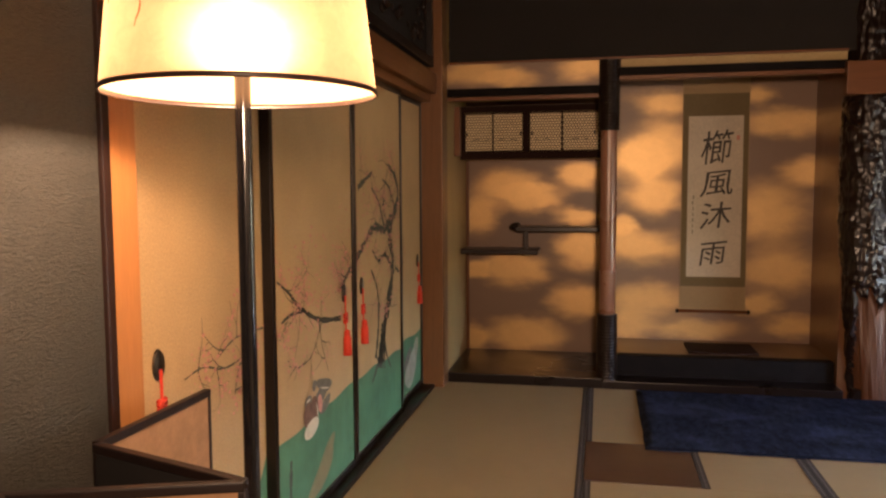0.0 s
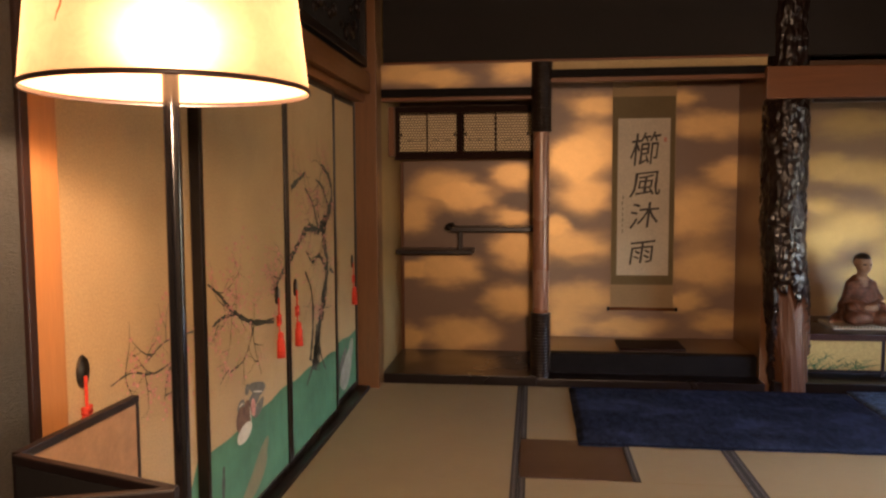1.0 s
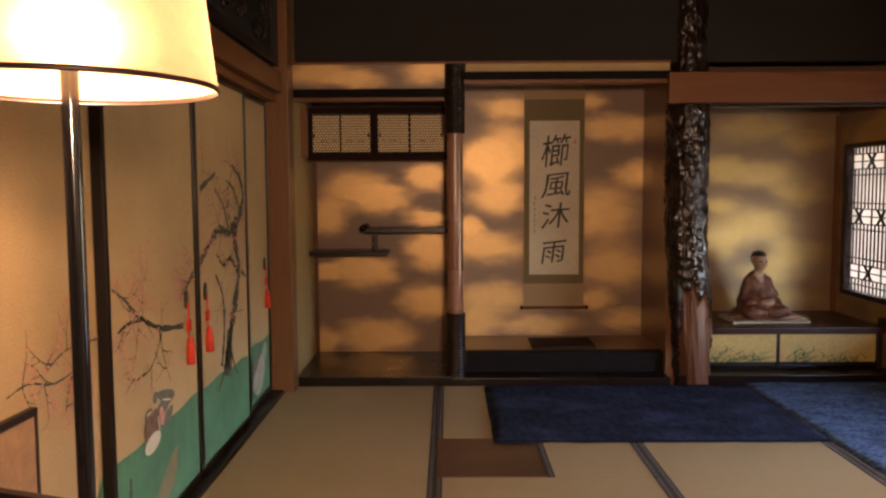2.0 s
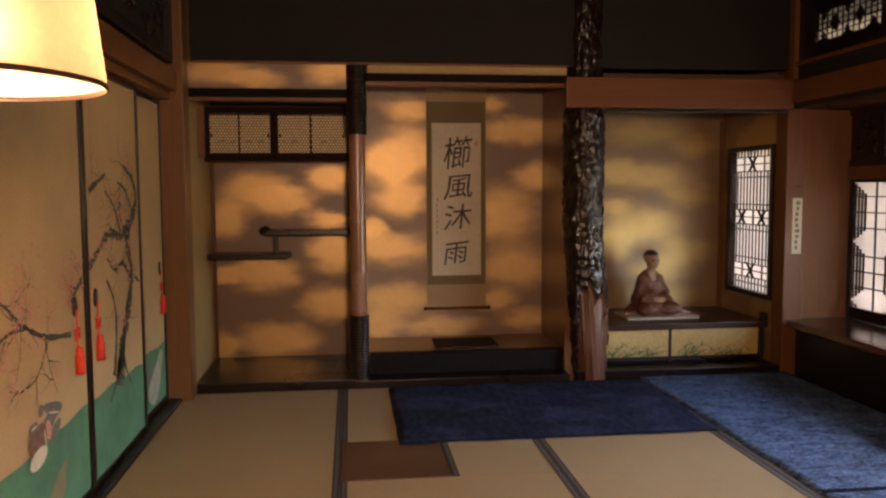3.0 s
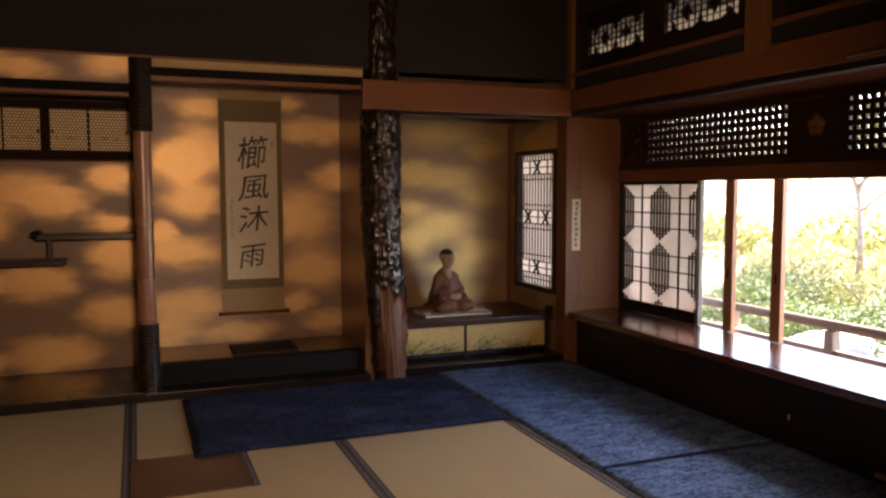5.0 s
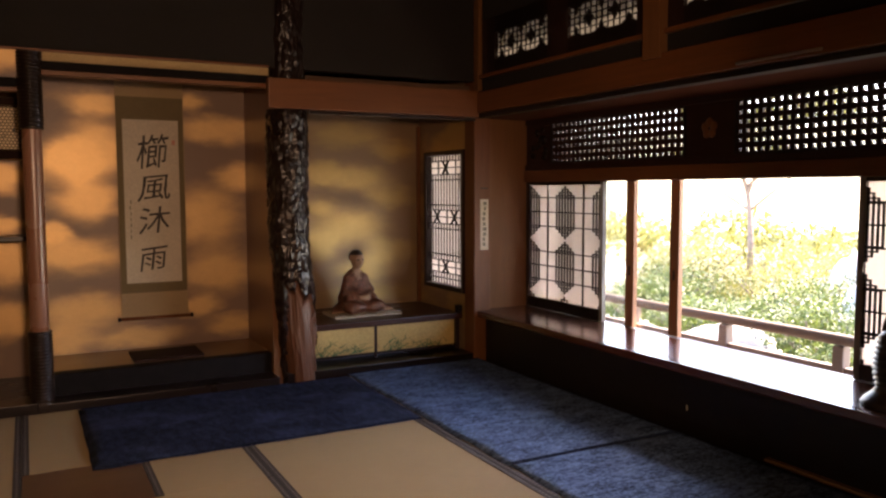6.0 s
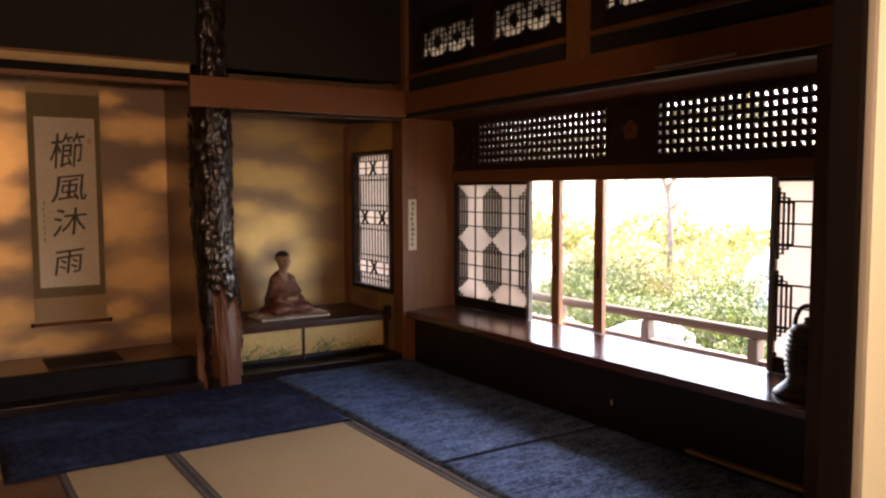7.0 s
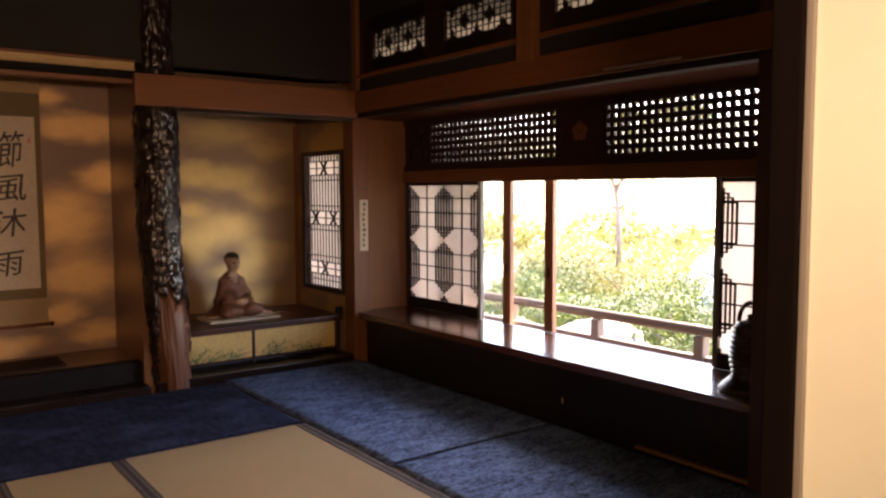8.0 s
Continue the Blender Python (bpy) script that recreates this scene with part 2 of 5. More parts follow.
GREY_PLASTER = gritty_plaster("grey_gritty_plaster", (0.050, 0.049, 0.044))
CREAM_PAPER = plain("cream_wall_paper", (0.74, 0.80, 0.66), 0.85, 0, 0.035, 3, 0.2)
GROUND_A, LEAF_A = (0.225, 0.138, 0.092), (0.70, 0.44, 0.185)
GOLD_SIDE = placed_clouds("gold_cloud_paper_side", GROUND_A, LEAF_A, [
    (-0.63, 1.23, 0.21, 0.09), (-0.47, 1.12, 0.21, 0.09), (-0.84, 1.02, 0.14, 0.13), (-0.14, 1.28, 0.16, 0.09), (-0.14, 1.0, 0.16, 0.05), (-0.12, 0.78, 0.16, 0.14),
    (-0.59, 0.63, 0.22, 0.11), (-0.87, 0.62, 0.09, 0.06), (-0.14, 0.41, 0.19, 0.11), (-0.52, 0.17, 0.25, 0.11), (-0.88, 0.14, 0.1, 0.08)], 0.5)
GOLD_HEAD = placed_clouds("gold_cloud_paper_head", GROUND_A, LEAF_A, [(-0.77, 1.89, 0.19, 0.07), (-0.54, 1.85, 0.14, 0.04), (-0.1, 1.9, 0.14, 0.06)])
GOLD_MAIN = placed_clouds("gold_cloud_paper_main", GROUND_A, LEAF_A, [
    (0.4, 1.76, 0.17, 0.07), (0.4, 1.46, 0.19, 0.18), (0.21, 1.37, 0.16, 0.12), (0.35, 1.14, 0.17, 0.11), (0.14, 0.94, 0.08, 0.06), (0.25, 0.79, 0.26, 0.1),
    (0.31, 0.43, 0.26, 0.1), (0.15, 0.25, 0.18, 0.09), (0.62, 0.24, 0.24, 0.06), (1.17, 1.61, 0.24, 0.08), (1.0, 1.79, 0.09, 0.06), (1.31, 1.29, 0.15, 0.08),
    (1.08, 1.02, 0.2, 0.18), (1.16, 0.65, 0.22, 0.13), (1.03, 0.42, 0.12, 0.06), (1.24, 0.28, 0.17, 0.06)])
GOLD_STATUE = placed_clouds("gold_cloud_paper_statue", (0.24, 0.152, 0.078), (0.45, 0.305, 0.115), [
    (2.18, 1.61, 0.24, 0.08), (1.94, 1.35, 0.12, 0.07), (2.23, 1.29, 0.27, 0.09), (1.94, 1.08, 0.12, 0.06), (2.53, 1.14, 0.18, 0.07), (2.18, 0.92, 0.29, 0.12),
    (1.92, 0.78, 0.14, 0.1), (2.53, 0.74, 0.19, 0.08), (2.31, 0.6, 0.22, 0.09), (2.58, 1.51, 0.15, 0.06), (2.29, 0.4, 0.28, 0.07)], 0.65)
GOLD_B = gold_clouds("gold_cloud_paper_alcove", (0.22, 0.135, 0.07), (0.46, 0.31, 0.115), 7.7)
GOLD_PLAIN = plaster("plain_gold_paper", (0.42, 0.29, 0.13), 120, 0.1, 0.5)
FUSUMA_PAPER = plaster("ochre_gold_paper", (0.52, 0.345, 0.17), 150, 0.12, 0.55)
TATAMI = tatami_mat_material("tatami_reed", (0.365, 0.27, 0.137))
RUG_NAVY = pile("navy_woven_rug", (0.0012, 0.0018, 0.005), (0.034, 0.047, 0.090))
RUG_BLUE = denim("washed_blue_rug", (0.004, 0.008, 0.022), (0.135, 0.215, 0.375), 0.4)
SHOJI_PAPER = translucent("shoji_paper", (0.66, 0.59, 0.52), 0.75)
# Greyer, less translucent copy of the shoji paper, for the upper openwork.
GREY_PAPER = translucent("grey_paper", (0.26, 0.24, 0.21), 0.6)
SHADE_PAPER = translucent("mulberry_lamp_paper", (0.53, 0.365, 0.232), 0.10, 40, 0.8, 0.12)
CAB_DARK = wood("matt_dark_red_frame", (0.022, 0.009, 0.006), 0.7, "x", 0.3, 0.1)
SOFFIT = wood("matt_brown_soffit", (0.12, 0.042, 0.022), 0.85, "y", 0.3, 0.04)
CEILING_WOOD = wood("ceiling_board", (0.10, 0.055, 0.03), 0.6, "y")


# ---------------------------------------------------------------- mesh helpers
def box(bm, x0, x1, y0, y1, z0, z1, bevel=0.0):
    m = Matrix.LocRotScale(((x0 + x1) / 2, (y0 + y1) / 2, (z0 + z1) / 2), None, (abs(x1 - x0), abs(y1 - y0), abs(z1 - z0)))
    r = bmesh.ops.create_cube(bm, size=1.0, matrix=m)
    if bevel:
        edges = list({e for v in r["verts"] for e in v.link_edges})
        bmesh.ops.bevel(bm, geom=edges, offset=bevel, segments=2, affect="EDGES", profile=0.6)


def boxed(x0, x1, y0, y1, z0, z1, bevel=0.0):
    bm = bmesh.new()
    box(bm, x0, x1, y0, y1, z0, z1, bevel)
    return bm


def tube(bm, a, b, r0, r1=None, sides=12, cap=True):
    a, b = Vector(a), Vector(b)
    d = b - a
    m = Matrix.Translation((a + b) / 2) @ d.to_track_quat("Z", "Y").to_matrix().to_4x4()
    bmesh.ops.create_cone(bm, cap_ends=cap, segments=sides, radius1=r0, radius2=r0 if r1 is None else r1, depth=d.length, matrix=m)


def lathe(bm, cx, cy, profile, sides=32):
    """Turn (radius, z) pairs about an upright axis."""
    rings = []
    for r, z in profile:
        rings.append([bm.verts.new((cx + r * math.cos(2 * math.pi * k / sides), cy + r * math.sin(2 * math.pi * k / sides), z)) for k in range(sides)])
    for p, q in zip(rings, rings[1:]):
        for k in range(sides):
            bm.faces.new((p[k], p[(k + 1) % sides], q[(k + 1) % sides], q[k]))
    return rings


def finish(bm, name, material, at=(0, 0, 0), smooth=False):
    bmesh.ops.translate(bm, verts=bm.verts, vec=-Vector(at))
    bmesh.ops.recalc_face_normals(bm, faces=bm.faces)
    me = bpy.data.meshes.new(name)
    bm.to_mesh(me)
    bm.free()
    me.materials.append(material)
    if smooth:
        for p in me.polygons:
            p.use_smooth = True
    return me


def solid(name, bm, material, label="", category="", kind="", smooth=False, at=(0, 0, 0), group=""):
    ob = new(name, finish(bm, name, material, at, smooth))
    ob.location = at
    return tagged(ob, label, category, group, kind)


def thing(name, at, label, category, group="", kind=""):
    ob = new(name)
    ob.empty_display_size = 0.1
    ob.location = at
    return tagged(ob, label, category, group, kind)


def origin(ob):
    o = Vector((0, 0, 0))
    while ob:
        o += ob.location
        ob = ob.parent
    return o


def part(name, bm, material, parent, label="", smooth=False):
    ob = new(name, finish(bm, name, material, origin(parent), smooth))
    ob.parent = parent
    if label:
        ob["label"] = label
    return ob


def structure(name, bm, material, label, category="wall"):
    return solid(name, bm, material, label, category, "structure")


# ---------------------------------------------------------------- the room's shell
WL, WR, NEAR = -1.0, 2.8, -2.2
CEIL = 2.62

floor = structure("floor", boxed(-1.4, 3.3, NEAR - 0.1, 5.8, -0.12, -0.032), DARK_WOOD, "dark timber floor under the tatami mats", "floor")
structure("ceiling", boxed(-1.4, 3.3, NEAR - 0.1, 5.8, CEIL, CEIL + 0.1), CEILING_WOOD, "dark board ceiling above the room", "ceiling")
structure("wall_south", boxed(-1.4, 3.3, NEAR - 0.1, NEAR, -0.03, CEIL), DARK_PLASTER, "plain dark plaster wall closing the room")
structure("wall_west_near", boxed(-1.12, -0.985, NEAR, 1.40, -0.03, CEIL), GREY_PLASTER, "grey gritty plaster wall beside the lamp")
structure("trim_west_edge", boxed(-1.12, -0.975, 1.40, 1.428, -0.03, CEIL, 0.004), DARK_WOOD_Z, "dark timber edge strip of the plaster wall", "trim")
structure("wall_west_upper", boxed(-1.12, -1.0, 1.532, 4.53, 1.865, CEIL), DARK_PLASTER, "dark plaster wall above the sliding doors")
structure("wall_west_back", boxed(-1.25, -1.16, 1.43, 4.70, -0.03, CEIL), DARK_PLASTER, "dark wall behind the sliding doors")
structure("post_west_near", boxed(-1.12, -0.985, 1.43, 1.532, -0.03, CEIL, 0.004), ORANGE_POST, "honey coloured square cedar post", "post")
structure("post_north_west", boxed(-1.10, -0.915, 4.53, 4.68, -0.03, CEIL, 0.006), PALE_POST, "warm brown square cedar corner post", "post")
structure("track_west", boxed(-1.12, -0.972, 1.532, 4.53, -0.03, 0.018, 0.003), DARK_WOOD, "dark grooved timber sill under the sliding doors", "trim")
structure("lintel_west", boxed(-1.12, -0.985, 1.532, 4.53, 1.70, 1.745, 0.003), RED_WOOD_Y, "brown grooved timber head above sliding doors", "trim")
structure("rail_west", boxed(-1.12, -0.95, 1.532, 4.53, 1.747, 1.862, 0.004), RED_WOOD_Y, "red-brown timber rail above sliding doors", "trim")

# back of the room: side alcove, main alcove, statue alcove
BACK, BACK_R, FRONT = 5.42, 5.60, 4.70
structure("wall_north_left", boxed(-1.05, 0.07, BACK, BACK + 0.08, -0.03, CEIL), GOLD_SIDE, "gold cloud papered wall of the side alcove")
structure("wall_north_middle", boxed(0.07, 1.39, BACK, BACK + 0.08, -0.03, CEIL), GOLD_MAIN, "gold cloud papered wall of the main alcove")
structure("wall_north_right", boxed(1.35, 2.90, BACK_R, BACK_R + 0.08, -0.03, CEIL), GOLD_STATUE, "gold cloud papered wall behind the statue")
structure("wall_side_alcove", boxed(-1.05, -0.925, 4.682, BACK, -0.03, CEIL), GOLD_PLAIN, "plain gold papered side wall of the alcove")
structure("wall_alcove_divider", boxed(0.02, 0.07, 4.80, BACK, -0.03, CEIL), GOLD_PLAIN, "gold papered divider between the alcoves")
structure("wall_alcove_right", boxed(1.35, 1.42, 4.80, BACK_R, -0.03, CEIL), PALE_POST, "timber side wall of the main alcove")
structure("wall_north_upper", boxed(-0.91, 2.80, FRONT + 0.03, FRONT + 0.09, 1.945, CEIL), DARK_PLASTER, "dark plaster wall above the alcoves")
structure("board_side_alcove", boxed(-0.925, 0.02, 4.672, BACK, -0.03, 0.057, 0.004), FLOOR_BOARD, "polished dark floor board of side alcove", "floor")
structure("board_main_alcove", boxed(0.02, 1.35, 4.672, 4.845, -0.03, 0.045, 0.004), FLOOR_BOARD, "dark step board before the main alcove", "floor")
structure("board_statue_alcove", boxed(1.42, 2.80, 4.74, BACK_R, -0.03, 0.04, 0.004), FLOOR_BOARD, "dark floor board of the statue alcove", "floor")
structure("alcove_sill", boxed(0.07, 1.35, 4.845, 4.93, 0.0, 0.168, 0.006), MATT_BLACK, "black lacquered sill of the raised alcove", "trim")
structure("alcove_floor", boxed(0.07, 1.35, 4.93, BACK, 0.0, 0.166), TOKO_FLOOR, "brown board floor of the raised alcove", "floor")
structure("alcove_ceiling", boxed(-0.925, 1.35, 4.79, BACK, 2.05, 2.09), CEILING_WOOD, "board ceiling inside the alcoves", "ceiling")
structure("alcove_ceiling_right", boxed(1.42, 2.80, 4.79, BACK_R, 1.88, 1.92), CEILING_WOOD, "board ceiling inside the statue alcove", "ceiling")
structure("wall_side_alcove_head", boxed(-0.925, -0.015, FRONT + 0.03, FRONT + 0.075, 1.795, 1.94), GOLD_HEAD, "gold papered strip above the black lintel")
structure("lintel_side_alcove", boxed(-0.925, -0.015, FRONT, FRONT + 0.08, 1.745, 1.793, 0.003), MATT_BLACK, "black lacquered lintel of side alcove", "trim")
structure("trim_side_alcove_head", boxed(-0.925, -0.015, FRONT + 0.005, FRONT + 0.075, 1.722, 1.743, 0.003), RED_WOOD_X, "pale timber strip under black lintel", "trim")
structure("trim_north_top", boxed(-0.91, 1.33, FRONT + 0.01, FRONT + 0.08, 1.941, 1.953, 0.002), RED_WOOD_X, "thin red-brown timber strip", "trim")
structure("wall_main_alcove_head", boxed(0.11, 1.33, FRONT + 0.03, FRONT + 0.075, 1.892, 1.94), GOLD_PLAIN, "gold papered strip above the alcove lintel")
structure("lintel_main_alcove", boxed(0.10, 1.34, FRONT, FRONT + 0.08, 1.845, 1.89, 0.004), MATT_BLACK, "black lacquered lintel of main alcove", "trim")
structure("trim_main_alcove_head", boxed(0.10, 1.34, FRONT + 0.005, FRONT + 0.075, 1.818, 1.843, 0.003), RED_WOOD_X, "red-brown strip under the lintel", "trim")
structure("wall_statue_alcove_side_low", boxed(2.78, 2.86, 4.86, BACK_R, -0.03, 0.45), GOLD_B, "gold papered wall under lattice window")
structure("wall_statue_alcove_side_top", boxed(2.78, 2.86, 4.86, BACK_R, 1.49, CEIL), GOLD_B, "gold papered wall above lattice window")
structure("wall_statue_alcove_side_end", boxed(2.78, 2.86, 5.47, BACK_R, 0.45, 1.49), GOLD_B, "gold papered wall beside lattice window")
structure("trim_statue_alcove_corner", boxed(2.755, 2.779, BACK_R - 0.025, BACK_R, 0.31, 1.70, 0.002), RED_WOOD, "thin red-brown corner strip", "trim")
structure("post_north_east", boxed(2.775, 2.905, 4.72, 4.86, -0.03, CEIL, 0.006), RED_WOOD, "red-brown square cedar corner post", "post")
structure("beam_north", boxed(1.31, 2.775, 4.655, 4.73, 1.695, 1.875, 0.005), RED_WOOD_X, "red-brown timber beam before the statue alcove", "beam")
structure("trim_north_beam_edge", boxed(1.58, 2.775, 4.70, 4.735, 1.675, 1.694, 0.002), DARK_WOOD_X, "thin dark strip under the beam", "trim")

# window side
WIN = 3.25
structure("bench_front", boxed(2.87, 2.93, 1.70, 4.78, -0.03, 0.300), DARK_WOOD, "dark stained board under the window bench", "wall")
structure("sill_window", boxed(WIN + 0.081, WIN + 0.17, 1.5, 4.86, 0.17, 0.230, 0.004), DARK_WOOD, "dark grooved timber sill outside the window", "trim")
structure("wall_east_low", boxed(WIN, WIN + 0.08, 1.5, 4.86, -0.3, 0.34), DARK_WOOD, "dark timber wall under the window")
structure("wall_recess_north", boxed(2.905, WIN + 0.10, 4.78, 4.86, -0.03, CEIL), PALE_POST, "brown timber side wall of window recess")
structure("recess_soffit", boxed(2.86, WIN + 0.12, 1.5, 4.78, 1.70, 1.74), SOFFIT, "dark board soffit over the window bench", "ceiling")
structure("rail_east", boxed(2.76, 2.86, 1.5, 4.72, 1.725, 1.865, 0.005), RED_WOOD_Y, "red-brown timber rail over the window recess", "beam")
structure("rail_east_lower", boxed(2.785, 2.86, 1.5, 4.72, 1.695, 1.723, 0.003), DARK_WOOD, "dark grooved head of the recess", "trim")
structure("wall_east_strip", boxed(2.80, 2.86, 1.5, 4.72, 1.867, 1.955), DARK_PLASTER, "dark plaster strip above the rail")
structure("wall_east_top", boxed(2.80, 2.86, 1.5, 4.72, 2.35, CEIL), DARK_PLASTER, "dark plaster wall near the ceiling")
structure("lintel_window", boxed(WIN - 0.02, WIN + 0.08, 1.5, 4.78, 1.252, 1.335, 0.004), RED_WOOD_Y, "red-brown grooved timber window head", "trim")
structure("lintel_window_outer", boxed(WIN + 0.081, WIN + 0.17, 1.5, 4.86, 1.332, 1.40, 0.004), DARK_WOOD, "dark outer head over the glass doors", "trim")
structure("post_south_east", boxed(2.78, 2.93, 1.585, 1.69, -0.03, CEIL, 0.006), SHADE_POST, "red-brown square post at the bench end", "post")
structure("wall_recess_south", boxed(2.93, WIN + 0.12, 1.50, 1.60, -0.03, CEIL), DARK_PLASTER, "dark side wall of window recess")
structure("wall_east_near", boxed(2.80, 2.93, NEAR, 1.585, -0.03, CEIL), DARK_PLASTER, "dark plaster wall toward the next room")

# outside ground
g = bmesh.new()
bmesh.ops.create_grid(g, x_segments=1, y_segments=1, size=300, matrix=Matrix.Translation((0, 0, -0.62)))
GROUND = plaster("pale_garden_soil", (0.40, 0.36, 0.26), 12, 0.5)
structure("ground", g, GROUND, "sandy garden ground outside the window", "ground")
PAINT_BARK = plain("painted_bark", (0.062, 0.062, 0.045), 0.7, 0, 0.35, 40)
PAINT_PINK = plain("painted_blossom", (0.58, 0.25, 0.19), 0.7, 0, 0.3, 60)
PAINT_GREEN = plain("painted_green_bank", (0.075, 0.20, 0.105), 0.65, 0, 0.22, 6)
PAINT_BUFF = plain("painted_buff_path", (0.24, 0.20, 0.10), 0.7, 0, 0.15, 8)
PAINT_WHITE = plain("painted_white", (0.62, 0.54, 0.40), 0.7, 0, 0.12, 30)
PAINT_BROWN = plain("painted_brown", (0.17, 0.09, 0.055), 0.7, 0, 0.3, 40)
PAINT_GREY = plain("painted_grey", (0.16, 0.15, 0.115), 0.7, 0, 0.3, 50)
RED_SILK = plain("red_silk", (0.62, 0.045, 0.018), 0.7, 0, 0.2, 120)
BRONZE = plain("dark_bronze", (0.06, 0.048, 0.036), 0.35, 0.8, 0.3, 40)
HERI = plain("border_cloth", (0.035, 0.028, 0.022), 0.85, 0, 0.4, 160)
BOARD_BROWN = wood("hearth_board", (0.085, 0.042, 0.020), 0.42, "x", 0.2)
SCROLL_TAN = plaster("tan_silk_mount", (0.36, 0.25, 0.135), 160, 0.08, 0.75)
SCROLL_BROWN = plaster("olive_brocade", (0.17, 0.125, 0.06), 200, 0.12, 0.7)
SCROLL_PAPER = plaster("aged_scroll_paper", (0.60, 0.52, 0.40), 120, 0.05, 0.8)
INK = plain("black_ink", (0.035, 0.025, 0.02), 0.6, 0, 0.3, 60)
CUSHION = plain("pale_cushion", (0.55, 0.48, 0.38), 0.8, 0, 0.12, 60)
BYOBU_PAPER = plaster("tan_screen_paper", (0.32, 0.185, 0.10), 30, 0.08, 0.75)
WEATHERED = wood("weathered_rail", (0.13, 0.095, 0.075), 0.7, "y", 0.25)
DOOR_WOOD = wood("window_cedar", (0.33, 0.15, 0.07), 0.5, "z", 0.2)
PALE_WOOD = wood("pale_strip", (0.26, 0.15, 0.07), 0.5, "y", 0.2)
BARK = wood("glossy_black_bark", (0.016, 0.009, 0.0065), 0.30, "z", 0.4, 0.32)
HEART = wood("bare_log", (0.125, 0.054, 0.028), 0.36, "z", 0.5, 0.5, 0.4)
GREYED = wood("greyed_edge", (0.22, 0.21, 0.18), 0.6, "z", 0.15)
STONE = plaster("garden_stone", (0.42, 0.39, 0.34), 9, 0.6, 0.85)

glass, gn, gl, gb = mat("window_glass", 0.02)
gb.inputs["Transmission Weight"].default_value, gb.inputs["IOR"].default_value = 1.0, 1.45
gb.inputs["Base Color"].default_value = (0.97, 0.98, 0.97, 1)


def weave_material(name):
    m, n, l, b = mat(name, 0.5, 0, 0.5)
    tc, mp = n.new("ShaderNodeTexCoord"), n.new("ShaderNodeMapping")
    mp.inputs["Rotation"].default_value = (radians(90), 0, 0)
    l.new(tc.outputs["Object"], mp.inputs["Vector"])
    t = n.new("ShaderNodeTexBrick")
    t.inputs["Scale"].default_value = 26.0
    t.inputs["Brick Width"].default_value, t.inputs["Row Height"].default_value = 0.5, 0.45
    t.inputs["Color1"].default_value, t.inputs["Color2"].default_value = (0.95, 0.76, 0.46, 1), (0.88, 0.69, 0.40, 1)
    t.inputs["Mortar"].default_value = (0.06, 0.028, 0.014, 1)
    t.inputs["Mortar Size"].default_value, t.inputs["Mortar Smooth"].default_value = 0.085, 0.2
    l.new(mp.outputs["Vector"], t.inputs["Vector"])
    f = noise_tex(n, l, coords(n, l), 9, 4)
    l.new(mixed(n, l, 0.12, t.outputs["Color"], ramp(n, l, f, [(0.3, (0.55, 0.40, 0.20)), (0.7, (0.80, 0.62, 0.36))])), b.inputs["Base Color"])
    bump(n, l, b, t.outputs["Fac"], 0.3, -0.001)
    return m


WEAVE = weave_material("woven_gold_paper")


def leaf_material(name, dark, light):
    m, n, l, b = mat(name, 0.5, 0, 0.3)
    g = n.new("ShaderNodeNewGeometry")
    col = ramp(n, l, g.outputs["Random Per Island"], [(0.0, dark), (1.0, light)])
    l.new(col, b.inputs["Base Color"])
    t, x = n.new("ShaderNodeBsdfTranslucent"), n.new("ShaderNodeMixShader")
    l.new(col, t.inputs["Color"])
    x.inputs[0].default_value = 0.35
    l.new(b.outputs[0], x.inputs[1])
    l.new(t.outputs[0], x.inputs[2])
    l.new(x.outputs[0], n["Material Output"].inputs["Surface"])
    return m


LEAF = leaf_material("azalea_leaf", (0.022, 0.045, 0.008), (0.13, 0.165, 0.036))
# Sun glare is put into these two leaf colours for the farther plants.
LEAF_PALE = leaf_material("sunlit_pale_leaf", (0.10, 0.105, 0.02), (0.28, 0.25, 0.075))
LEAF_YELLOW = leaf_material("sunlit_yellow_leaf", (0.06, 0.075, 0.010), (0.21, 0.18, 0.04))

# ---------------------------------------------------------------- lamps
POLE_BLACK = plain("glossy_black_enamel", (0.010, 0.009, 0.010), 0.14, 0, 0.2, 10, 0.7)
lamp = thing("floor_lamp", (LAMP_X, LAMP_Y, 0), "floor lamp with glowing mulberry paper drum shade on black pole", "lamp")
b = bmesh.new()
lathe(b, LAMP_X, LAMP_Y, [(0.221, RIM_Z), (0.203, RIM_Z + 0.165), (0.185, RIM_Z + 0.33)], 64)
shade_ob = part("shade", b, SHADE_PAPER, lamp, "cream veined paper shade", True)
FIBRE = plain("shade_fibre", (0.30, 0.13, 0.05), 0.8)
